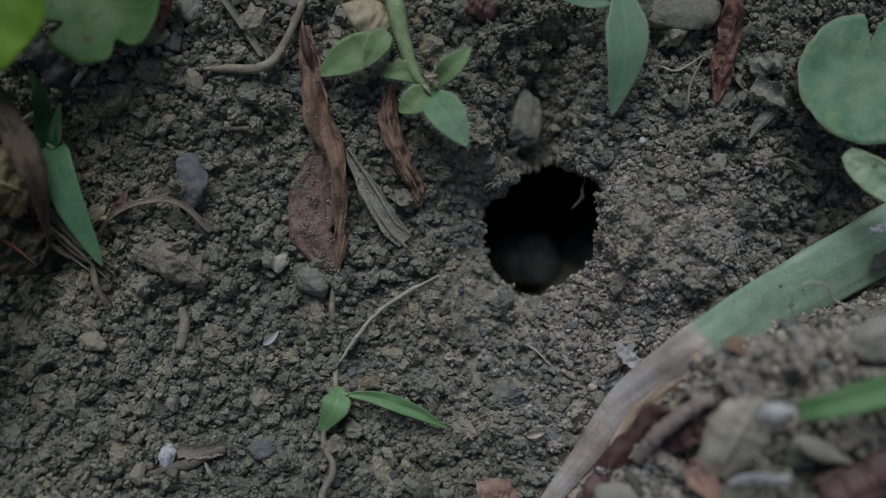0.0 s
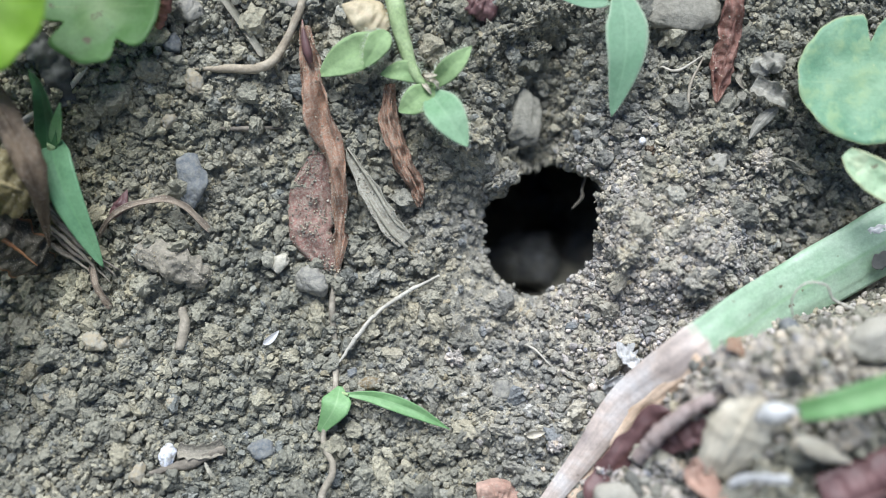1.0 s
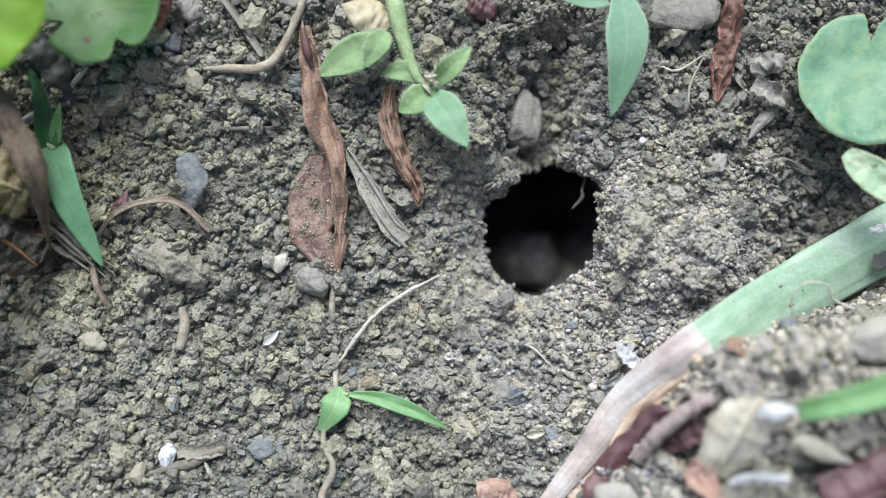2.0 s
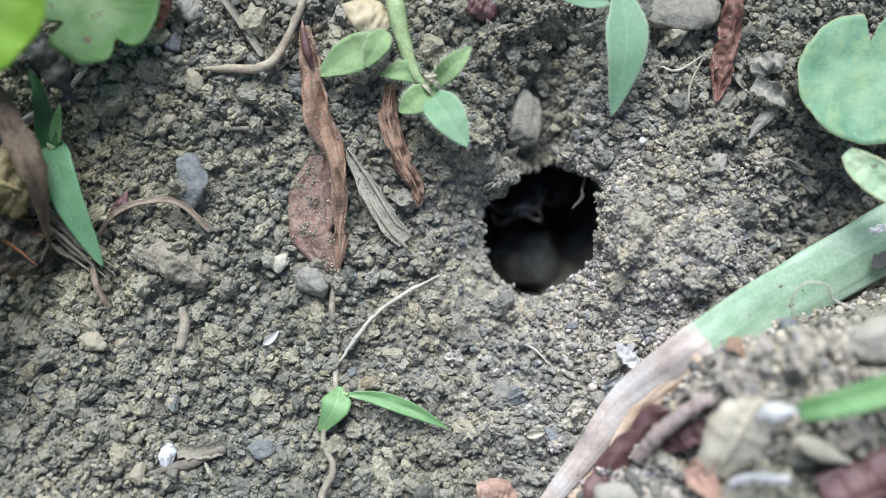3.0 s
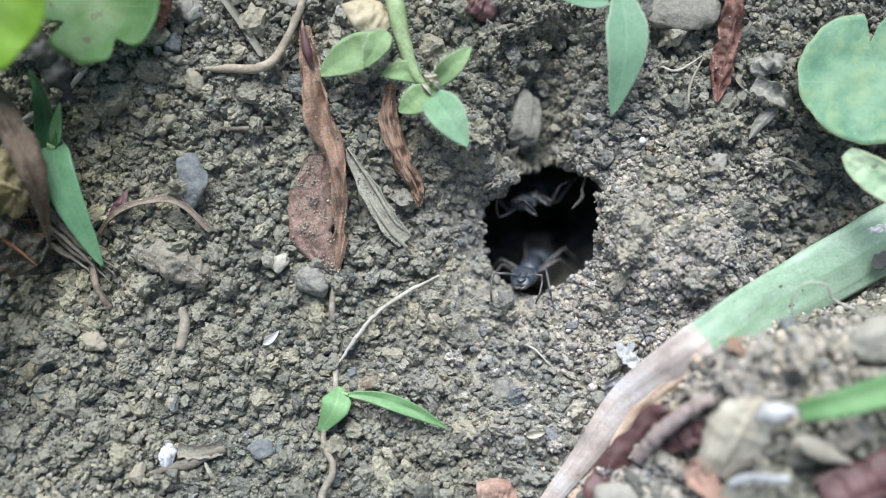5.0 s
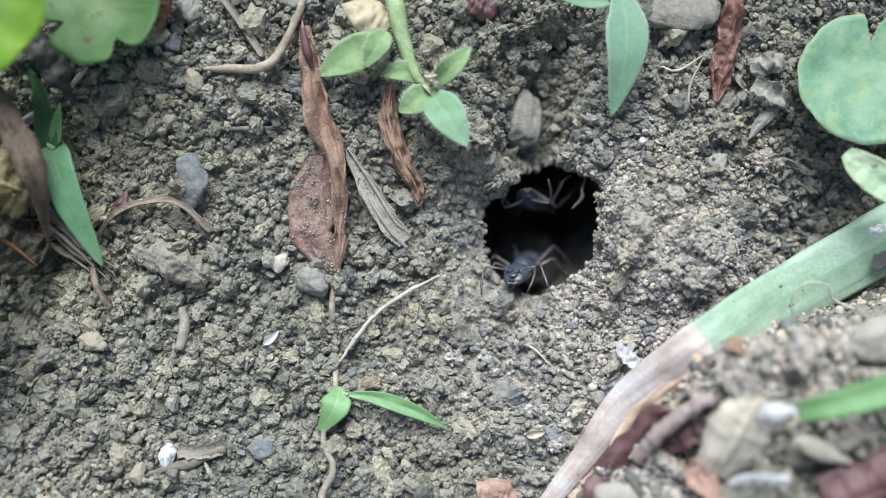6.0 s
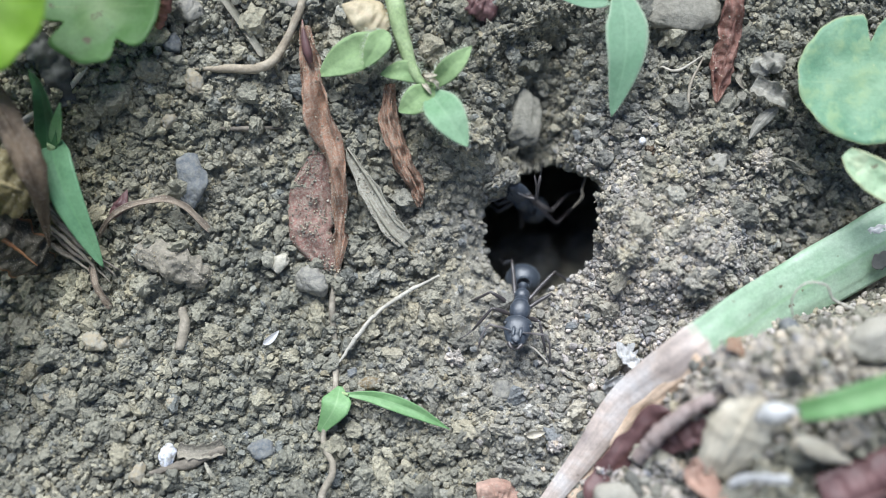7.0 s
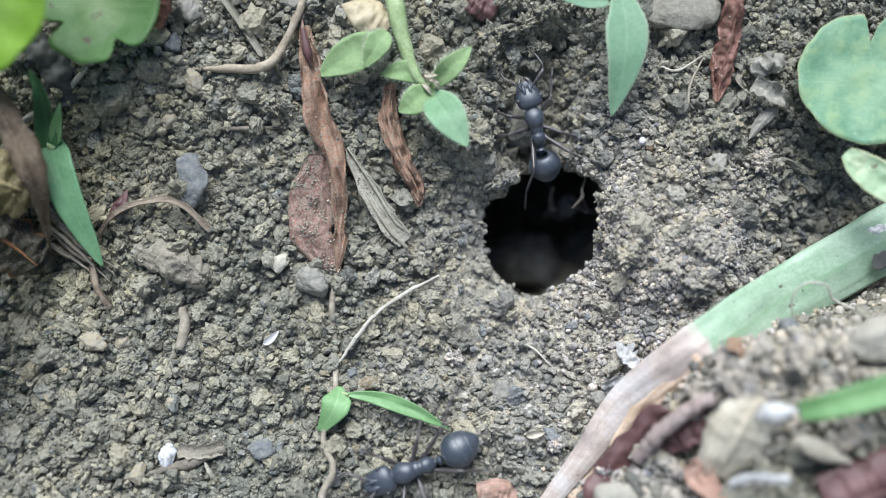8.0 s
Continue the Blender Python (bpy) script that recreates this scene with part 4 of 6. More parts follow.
dead_leaf([(-25.46, -1.18, 0.50), (-24.89, -2.72, 1.00), (-23.90, -4.34, 0.30)], 0.95, BARK, shape=strip, curl=1.9, ragged=0.4, buckle=0.4, seed=26, rib=False, says="narrow brown curled scrap of leaf")
dead_leaf([(-32.30, 1.30, 4.60), (-30.89, 0.40, 4.80), (-29.29, -1.32, 3.20)], 4.2, DEAD_RIM, shape=strip, curl=-0.8, ragged=0.3, buckle=0.4, seed=27, n=50, m=16, says="dark mottled dead leaf with a rusty edge")
lone(tube("twig", [(-20.92, -16.08, 0.50), (-18.38, -15.53, 0.60), (-15.78, -14.55, 0.30)], [0.12, 0.42, 0.3], ROOT_BROWN, wobble=0.25, flat=0.6), "split dark-brown twig beside a white chip", "twig")
lone(ribbon("bark_chip", [(-19.01, -14.46, 0.50), (-17.59, -14.66, 0.60), (-15.91, -14.35, 0.30)], 1.2, DEAD_GREY, shape=strip, ragged=0.3, curl=0.8), "weathered chip of bark", "bark")
lone(tube("twig", [(-19.18, -4.35, 0.30), (-18.94, -5.79, 0.50), (-19.14, -7.42, 0.30)], [0.3, 0.42, 0.36], ROOT_GREY, n=12, wobble=0.3), "short grey stub of twig", "twig")
lone(ribbon("sliver", [(-17.11, -15.39, 0.70), (-16.65, -16.16, 0.90), (-16.15, -16.75, 0.60)], 0.3, STRAW, curl=0.5), "pale sliver of straw", "straw")
lone(ribbon("petal_scrap", [(-13.10, -7.02, 0.50), (-12.55, -6.62, 0.60), (-12.05, -6.01, 0.40)], 0.7, PETAL, curl=1.2), "papery white scrap of petal", "petal")
lone(tube("rootlet", [(5.37, -6.87, 0.20), (6.70, -7.39, 0.40), (7.91, -8.61, 0.25)], [0.06, 0.1, 0.06], ROOT_PALE), "hair-thin white rootlet on soil", "root")
lone(tube("rootlet", [(15.97, 13.30, 0.30), (17.10, 12.90, 0.50), (19.29, 14.25, 0.30)], [0.08, 0.11, 0.06], ROOT_PALE), "thin pale rootlet on soil", "root")
lone(tube("rootlet", [(19.19, 14.23, 0.40), (17.96, 11.83, 0.40), (17.67, 9.99, 0.30), (16.73, 10.26, 0.20)], [0.06, 0.11, 0.1, 0.06], ROOT_GREY), "thin pale curling rootlet", "root")
lone(tube("rootlet", [(10.86, 5.48, -1.60), (10.54, 4.61, -1.20), (10.56, 3.99, -1.40), (9.84, 3.16, -1.80)], [0.09, 0.1, 0.16, 0.05], ROOT_BROWN, absolute=True), "dry rootlet hanging in the hole's mouth", "root")
lone(tube("rootlet", [(24.27, -5.49, 4.60), (23.90, -3.73, 5.40), (24.66, -2.65, 5.80), (26.16, -2.77, 5.60), (26.88, -3.73, 5.00), (28.77, -4.52, 4.20)], [0.05, 0.06, 0.07, 0.08, 0.1, 0.11], ROOT_WHITE, n=60, absolute=True), "white rootlet curling over a green leaf", "root")
lone(tube("root", [(13.16, -14.50, 0.80), (14.10, -12.90, 2.20), (15.50, -11.26, 2.60), (17.35, -10.07, 1.50)], [0.5, 0.56, 0.5, 0.42], ROOT_MAUVE, m=12, wobble=0.22), "thick mauve-brown root arching out of the litter", "root")

# ---- dead leaves ----
big = thing("dead_leaf", *(-8.13, 5.90), "rolled rust-brown dead leaf dusted with soil", "dead leaf")
ob = ribbon("rolled_blade", [(-10.08, 16.03, 0.80), (-9.73, 13.34, 1.50), (-9.08, 9.63, 1.90), (-7.91, 6.04, 1.90), (-7.56, 2.42, 1.60), (-7.77, -1.86, 0.70)], 2.7, DEAD_BROWN, big, shape=lambda s: 0.35 + 0.65 * math.sin(math.pi * min(1, s * 1.15)) if s < 0.87 else 0.65 - 4.0 * (s - 0.87), curl=-1.3, buckle=1.0, ragged=0.3, n=80, m=20, seed=3, lean=-12)
grains_on(ob, 500, 21)
ob = ribbon("lower_lobe", [(-8.90, 6.97, 1.00), (-9.77, 3.71, 1.30), (-9.57, 0.82, 1.20), (-8.00, -1.65, 0.60)], 3.7, DEAD_RED, big, shape=lambda s: 0.25 + 0.75 * math.sin(math.pi * min(1, s * 0.95 + 0.05)) if s < 0.9 else 0.5 - 4 * (s - 0.9), curl=-0.5, buckle=0.22, ragged=0.15, n=64, m=20, seed=5, label="dull red lobe of the leaf")
grains_on(ob, 1100, 22, 0.025, 0.13)
ribbon("rolled_tip", [(-10.03, 15.65, 1.30), (-9.88, 14.72, 1.90), (-9.68, 13.80, 2.10), (-9.53, 13.20, 1.80)], 0.95, DEAD_WINE, big, shape=lambda s: 0.15 + 0.85 * math.sin(math.pi * min(1.0, 0.75 * s + 0.05)), curl=-1.4, seed=4, label="smooth wine-red rolled tip")
tube("tip_thread", [(-10.05, 14.96, 1.20), (-10.05, 15.69, 1.20), (-10.13, 16.37, 1.00)], [0.22, 0.12, 0.05], DEAD_RED, big, n=14)

dead_leaf([(-3.80, 12.00, 0.80), (-3.94, 9.40, 1.40), (-3.05, 6.55, 1.60), (-1.91, 4.35, 1.30), (-1.80, 3.03, 0.70)], 1.95, DEAD_BROWN, shape=lambda s: 0.45 + 0.55 * math.sin(math.pi * s ** 0.8) if s < 0.9 else 0.55 - 4 * (s - 0.9), curl=-1.2, buckle=1.0, ragged=0.35, n=70, m=18, seed=8, grains=120, says="narrow twisted rust-brown dead leaf")
dead_leaf([(20.76, 18.24, 1.40), (20.64, 15.19, 1.80), (20.14, 12.90, 1.60), (19.69, 10.41, 0.80)], 2.2, DEAD_RUST, shape=lambda s: 0.75 + 0.25 * math.sin(math.pi * s) if s < 0.7 else max(0.03, 0.93 * max(0.0, 1 - (s - 0.7) / 0.3) ** 0.6), curl=-1.1, buckle=0.8, ragged=0.2, n=70, m=18, seed=9, grains=60, says="dull red-brown pointed dead leaf")
dead_leaf([(-31.13, 10.79, 4.00), (-29.53, 8.27, 5.00), (-28.16, 5.40, 5.00), (-27.90, 2.90, 4.00), (-28.40, -0.09, 2.60)], 2.9, DEAD_DARK, shape=lambda s: 0.7 + 0.3 * math.sin(math.pi * s) if s < 0.55 else max(0.04, 1 - (s - 0.55) / 0.47), curl=-1.3, buckle=0.35, ragged=0.12, n=46, seed=10, grains=90, says="dark purplish dead leaf with a tapering tip")
dead_leaf([(-31.80, 5.14, 3.40), (-30.13, 4.19, 3.80), (-28.58, 3.58, 3.00)], 4.4, DEAD_OLIVE, shape=strip, curl=-0.6, buckle=0.3, ragged=0.25, seed=11, grains=110, says="withered olive-brown dead leaf")
dead_leaf([(-30.94, 2.34, 3.40), (-30.98, 0.29, 3.40), (-29.14, -1.61, 2.00)], 3.4, DEAD_RIM, shape=strip, curl=-1.4, lean=25, buckle=0.4, ragged=0.25, seed=12, rib=False, says="curled dark dead leaf with a torn rusty edge")
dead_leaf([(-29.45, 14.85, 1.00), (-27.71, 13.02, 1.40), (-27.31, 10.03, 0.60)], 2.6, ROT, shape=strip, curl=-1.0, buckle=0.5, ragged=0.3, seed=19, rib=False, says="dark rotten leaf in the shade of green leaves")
dead_leaf([(-22.27, -0.05, 0.50), (-19.94, -0.91, 1.20), (-18.26, -1.70, 1.20), (-17.09, -2.50, 0.60)], 3.0, DEAD_GREY, shape=lambda s: 0.5 + 0.5 * math.sin(math.pi * (0.15 + 0.75 * s)), curl=-1.0, buckle=0.3, ragged=0.5, n=60, m=18, seed=13, rib=False, grains=420, says="soil-coloured curled scrap of dead leaf")
dead_leaf([(-24.16, 2.21, 0.50), (-23.29, 3.10, 0.90), (-22.97, 4.27, 0.50)], 1.1, DEAD_WINE, curl=-0.8, buckle=0.3, seed=14, rib=False, says="small purple scrap of leaf")
curled = thing("curled_leaf", *(23.82, 11.96), "crumpled grey dead leaf with a papery edge", "dead leaf")
ribbon("fold_upper", [(22.32, 12.60, 1.00), (23.23, 13.11, 1.60), (24.71, 13.39, 1.00)], 1.9, DEAD_PAPER, curled, shape=strip, curl=-1.2, buckle=0.5, ragged=0.2, seed=15)
ribbon("fold_lower", [(22.36, 11.67, 1.00), (23.50, 11.01, 1.60), (25.14, 10.25, 1.00)], 1.7, DEAD_PAPER, curled, shape=strip, curl=1.2, buckle=0.5, ragged=0.2, seed=16)
dead_leaf([(24.24, 10.12, 0.80), (23.01, 9.10, 1.00), (22.19, 7.82, 0.50)], 1.1, DEAD_PAPER, curl=-1.0, buckle=0.3, seed=17, rib=False, says="narrow grey scrap of dead leaf")
lone(ribbon("husk", [(21.74, 12.92, 0.60), (21.39, 12.26, 0.80), (21.96, 11.46, 0.50)], 0.8, DEAD_GREY, curl=1.5, seed=18), "small brown seed husk", "husk")
dead_leaf([(1.83, 17.71, 0.80), (2.62, 17.10, 1.00), (3.86, 16.69, 0.60)], 1.9, DEAD_WINE, shape=strip, curl=-0.6, buckle=0.4, ragged=0.2, seed=21, rib=False, says="purple-brown scrap of leaf on a clod")
dead_leaf([(2.46, -17.80, 0.40), (4.09, -17.57, 0.70), (5.34, -18.38, 0.30)], 2.0, DEAD_PINK, shape=strip, curl=-0.5, buckle=0.4, seed=22, rib=False, says="pinkish-brown scrap of leaf half buried")

# ---- grass seedling ----
tuft = thing("grass_seedling", *(-28.41, 7.30), "young grass seedling with three green blades", "grass")
ribbon("blade", [(-27.94, 7.23, 1.60), (-26.97, 5.00, 2.60), (-25.95, 2.26, 2.60), (-24.41, -1.46, 1.40)], 2.5, LEAF_GRASS, tuft, shape=lambda s: min(1.0, 0.7 + 2 * s) * (1 - s ** 3) ** 0.8, fold=0.18, n=44)
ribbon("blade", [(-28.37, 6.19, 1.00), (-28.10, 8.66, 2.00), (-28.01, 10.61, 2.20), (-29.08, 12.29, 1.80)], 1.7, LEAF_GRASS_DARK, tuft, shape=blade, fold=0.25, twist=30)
ribbon("blade", [(-27.71, 7.23, 1.60), (-27.16, 8.40, 2.40), (-26.59, 9.86, 2.60)], 0.95, LEAF_SPROUT, tuft, shape=lance, fold=0.5, label="short bright green new blade")
tube("stem", [(-28.58, 5.70, 0.00), (-28.09, 6.61, 1.00), (-27.81, 7.34, 1.70)], [0.35, 0.4, 0.4], STEM_GREEN, tuft, n=14)

# ---- broad leaves at the bank's edge ----
def lobed_blade(name, middle, radius, mat, parent, lobes=7, depth=0.12, notches=(), cup=0.12, tilt=(0, 0), turn=0.0, thick=0.12, seed=1, oblong=1.0, notch_width=0.3, notch_depth=0.6):
    """A round leaf blade with scalloped edge and a notch; middle is (u, v, height over soil)."""
    c = placed([middle])[0]
    rings, spokes = 12, 96
    top = [c.copy()]
    uvs = [(0.5, 0.5)]
    for k in range(1, rings + 1):
        for j in range(spokes):
            a = 2 * math.pi * j / spokes
            edge = 1 + depth * (abs(math.sin(a * lobes / 2 + seed)) - 0.6) + 0.03 * noise.noise(Vector((math.cos(a) * 4, math.sin(a) * 4, seed)))
            for at in notches:
                gap = abs((a - radians(at) + math.pi) % (2 * math.pi) - math.pi)
                edge *= 1 - notch_depth * math.exp(-(gap / notch_width) ** 2)
            r = radius * edge * k / rings
            x, y = r * math.cos(a) * oblong, r * math.sin(a)
            q = radians(turn)
            x, y = x * math.cos(q) - y * math.sin(q), x * math.sin(q) + y * math.cos(q)
            z = cup * r * r / radius + tilt[0] * x + tilt[1] * y + 0.06 * radius * noise.noise(Vector((x * 0.5, y * 0.5, seed))) + (0.02 if lobes < 8 else 0.003) * r * math.cos(a * lobes)
            top.append(c + Vector((x, y, z)))
            share = k / rings
            uvs.append((0.5 + 0.5 * share * (1 if math.sin(a) >= 0 else -1) * max(0.15, share ** 6), 0.5 + 0.5 * math.cos(a)))
    low = [p - Vector((0, 0, thick * (0.4 if i > (rings - 1) * spokes else 1.0))) for i, p in enumerate(top)]
    n = len(top)
    faces = []
    for j in range(spokes):
        b = (j + 1) % spokes
        faces += [(0, 1 + j, 1 + b), (n, n + 1 + b, n + 1 + j)]
        for k in range(rings - 1):
            p, q = 1 + k * spokes, 1 + (k + 1) * spokes
            faces += [(p + j, q + j, q + b, p + b), (n + p + j, n + p + b, n + q + b, n + q + j)]
        e = 1 + (rings - 1) * spokes
        faces.append((e + j, n + e + j, n + e + b, e + b))
    return link_mesh(name, top + low, faces, mat, parent, "", uvs + uvs)


herb = thing("creeping_herb", *(-29.15, 15.17), "creeping herb with lobed bright green leaves", "herb")
lobed_blade("leaf", (-23.75, 16.55, 1.70), 4.3, LEAF_LOBED, herb, lobes=11, depth=0.03, notches=(298, 206), notch_width=0.16, notch_depth=0.36, seed=2, tilt=(0.05, -0.15))
lobed_blade("leaf", (-29.6, 15.15, 5.6), 4.5, LEAF_BRIGHT, herb, lobes=4, depth=0.06, notches=(315,), notch_width=0.5, notch_depth=0.2, seed=3, tilt=(0.2, 0.2))
# unseen leaves added beyond the left edge to shade the soil there
for at, size, n in (((-34.80, -0.38), 4.9, 15), ((-35.28, -6.24), 4.6, 16)):
    lobed_blade("leaf", (*at, 7.0 + n % 3), size, LEAF_LOBED, herb, lobes=5, depth=0.14, notches=(200,), seed=n, tilt=(0.1, 0.1))
tube("stalk", [(-25.49, 12.94, 0.50), (-26.09, 12.25, 0.40), (-26.82, 11.51, 0.10)], [0.16, 0.2, 0.2], ROOT_PALE, herb, n=14)
tube("stalk", [(-28.64, 9.78, 0.60), (-29.43, 9.37, 0.80), (-30.36, 8.74, 0.60)], [0.2, 0.24, 0.24], ROOT_PALE, herb, n=14)
lone(tube("creeper", [(-20.36, 15.64, 0.80), (-19.67, 16.83, 1.20), (-19.13, 17.98, 1.50)], [0.25, 0.4, 0.45], STEM_RED, wobble=0.3), "reddish hairy creeping shoot", "creeper")

clover = thing("round_leaved_herb", *(33.00, 8.04), "low herb with round notched blue-green leaves", "herb")
lobed_blade("leaf", (29.66, 11.70, 3.00), 4.72, LEAF_ROUND, clover, lobes=9, depth=0.03, notches=(80,), notch_width=0.09, notch_depth=0.45, seed=5, tilt=(0.1, -0.1), oblong=1.0)
ribbon("leaf", [(27.75, 6.35, 5.00), (29.05, 5.0, 6.00), (30.99, 3.7, 6.40), (33.79, 1.9, 6.00)], 2.6, LEAF_FADED, clover, shape=lambda s: math.sin(math.pi * min(1.0, 0.06 + 0.9 * s)) ** 0.6, curl=0.4, fold=0.1, buckle=0.2, n=50, m=16, seed=7, thick=0.15)
tube("leaf_stalk", [(33.10, 4.70, 0.10), (33.24, 5.74, 1.60), (33.19, 9.67, 2.40)], [0.3, 0.28, 0.24], STEM_GREEN, clover, n=20)

# ---- hairy young plant above the hole ----
plant = thing("hairy_seedling", *(-3.46, 17.68), "young hairy-leaved weed with pale green leaves", "weed")
stem_line = [(-3.73, 18.91, 0.80), (-3.29, 16.73, 1.50), (-2.73, 14.34, 2.10), (-1.85, 12.03, 2.30), (-0.57, 11.29, 2.10)]
tube("stem", stem_line, [0.72, 0.66, 0.52, 0.36, 0.22], STEM_GREEN, plant, n=40, m=12, wobble=0.06)
hairs("stem_hairs", stem_line, 1.2, 0.5, plant, 360, shape=lambda s: 1.0, seed=5)
for i, (line, width, mat, fold) in enumerate([
        ([(-3.79, 14.60, 2.10), (-5.40, 14.06, 2.30), (-7.23, 13.29, 2.10), (-9.00, 12.33, 1.50)], 2.7, LEAF_YOUNG, 0.15),
        ([(-3.99, 15.20, 2.50), (-4.61, 14.13, 3.00), (-5.56, 12.64, 2.80)], 1.75, LEAF_YOUNG, 0.2),
        ([(-1.58, 12.01, 2.10), (-2.77, 12.44, 2.40), (-4.54, 12.38, 2.00)], 1.5, LEAF_YOUNG, 0.2),
        ([(-0.77, 11.58, 2.10), (0.64, 12.55, 2.50), (2.01, 13.97, 2.30)], 1.55, LEAF_YOUNG, 0.25),
        ([(-0.65, 11.32, 2.30), (-1.85, 10.38, 2.80), (-3.18, 9.63, 2.40)], 2.05, LEAF_YOUNG, 0.2),
        ([(-0.97, 11.04, 2.10), (0.24, 9.16, 3.20), (1.72, 6.85, 3.20)], 2.6, LEAF_COOL, 0.15)]):
    ob = ribbon("leaf", line, width, mat, plant, shape=lambda s: max(0.02, math.sin(math.pi * min(1.0, 0.04 + 0.96 * s) ** 0.92)) ** 0.82, fold=fold, curl=0.15, seed=30 + i, buckle=0.1)
    hairs("leaf_hairs", line, width, 0.5, ob, 200, shape=oval, seed=40 + i)
for line, width in (([(-1.3, 12.2, 2.4), (-0.9, 12.0, 2.9), (-0.4, 12.1, 2.6)], 0.5), ([(-1.5, 11.7, 2.4), (-1.1, 11.2, 2.9), (-0.8, 10.8, 2.7)], 0.4), ([(-0.9, 11.9, 2.3), (-0.5, 11.6, 2.8), (-0.3, 11.2, 2.5)], 0.45)):
    ribbon("withered_bract", line, width, DEAD_PALE, plant, curl=1.2, buckle=0.6, ragged=0.3, n=16, m=6, label="withered straw-coloured bract")
ribbon("cotyledon", [(-3.80, 15.71, 1.70), (-5.30, 16.41, 2.30), (-7.19, 17.21, 1.90)], 3.0, LEAF_TIP, plant, shape=oval, curl=-0.7, buckle=0.2, label="yellowing old leaf")
ribbon("cotyledon", [(-3.81, 15.60, 1.50), (-5.22, 15.87, 1.90), (-6.86, 16.12, 1.50)], 1.3, LEAF_TIP, plant, shape=oval, curl=-0.9, buckle=0.2, label="yellowing old leaf")

sprig = thing("lance_leaved_weed", *(12.58, 18.03), "weed with a hanging lance-shaped green leaf", "weed")
line = [(12.46, 17.75, 2.60), (12.77, 15.56, 3.40), (12.70, 12.81, 3.20), (11.96, 9.22, 2.00)]
ob = ribbon("leaf", line, 2.95, LEAF_LANCE, sprig, shape=lambda s: min(1.0, 0.42 + 1.6 * s) * max(0.02, 1 - max(0, (s - 0.45) / 0.55) ** 1.7) ** 0.85, fold=0.12, n=46, seed=51)
hairs("leaf_hairs", line, 2.85, 0.45, ob, 220, shape=lambda s: min(1.0, 0.5 + 1.4 * s) * max(0.02, 1 - max(0, (s - 0.45) / 0.55) ** 1.7) ** 0.85, seed=52)
ribbon("leaf", [(12.20, 17.29, 2.40), (10.24, 17.35, 2.40), (8.17, 17.53, 1.80)], 1.1, LEAF_LANCE, sprig, shape=oval, fold=0.2)
tube("stem", [(11.41, 18.57, 2.00), (12.00, 17.58, 2.30), (12.52, 17.06, 2.40)], [0.45, 0.4, 0.35], STEM_GREEN, sprig, n=16)

# ---- small seedling on the runner ----
sprout = thing("two_leaved_seedling", *(-7.93, -10.74), "tiny seedling with two fresh green leaves", "seedling")
ribbon("leaf", [(-7.02, -10.57, 0.80), (-4.83, -10.79, 1.30), (-2.18, -11.62, 1.50), (0.48, -13.01, 0.90)], 1.15, LEAF_SPROUT, sprout, shape=lambda s: max(0.06, 0.22 + 0.78 * math.sin(math.pi * s ** 1.15) - 0.22 * s ** 4), fold=0.3, buckle=0.1, n=40)
ribbon("leaf", [(-7.47, -10.04, 0.80), (-7.77, -11.49, 1.30), (-8.91, -13.32, 0.80)], 2.1, LEAF_SPROUT, sprout, shape=lambda s: min(1.0, 0.15 + 2.6 * s) * min(1.0, 0.25 + 1.5 * (1 - s)), fold=0.05)
tube("stem", [(-7.74, -10.72, 0.20), (-7.42, -10.53, 0.60), (-6.84, -10.60, 0.90)], [0.14, 0.14, 0.12], STEM_GREEN, sprout, n=12)

# ---- strap leaf lying in front of the litter heap ----
strap = thing("strap_leaf", *(18.27, -6.53), "broad strap-shaped leaf, green above and dried pink-brown below", "leaf")
ribbon("blade", [(6.87, -19.05, 0.60), (9.77, -15.03, 1.40), (12.84, -11.01, 2.00), (16.8, -8.0, 2.60), (20.4, -5.95, 3.00), (25.0, -3.4, 2.80), (29.6, -0.95, 2.40), (33.9, 1.5, 2.20)], 4.9, LEAF_STRAP, strap, shape=lambda s: 0.28 + 0.64 * min(1.0, s / 0.45) ** 1.7 + 0.08 * s, curl=-0.5, buckle=0.07, ragged=0.05, n=100, m=18, thick=0.18)
ribbon("dry_margin", [(9.03, -17.90, 0.60), (11.39, -14.47, 1.10), (13.94, -11.35, 1.40), (17.45, -7.89, 1.60)], 1.5, LEAF_SHEATH, strap, shape=lambda s: 0.8 + 0.2 * s, curl=-0.8, buckle=0.3, ragged=0.2, n=50, m=10, thick=0.12, label="dried pinkish-tan rolled margin")

ribbon("torn_patch", [(30.56, 0.85, 2.45), (31.33, 1.2, 2.50), (32.80, 1.8, 2.40)], 0.8, HUSK, strap, shape=lance, curl=-0.3, buckle=0.3, ragged=0.3, label="bleached torn patch at the leaf's edge")
ribbon("rotten_spot", [(30.75, -1.4, 2.50), (31.62, -0.9, 2.55), (33.15, -0.2, 2.50)], 1.2, ROT, strap, shape=oval, ragged=0.2, thick=0.05, label="dark rotten spot on the leaf")

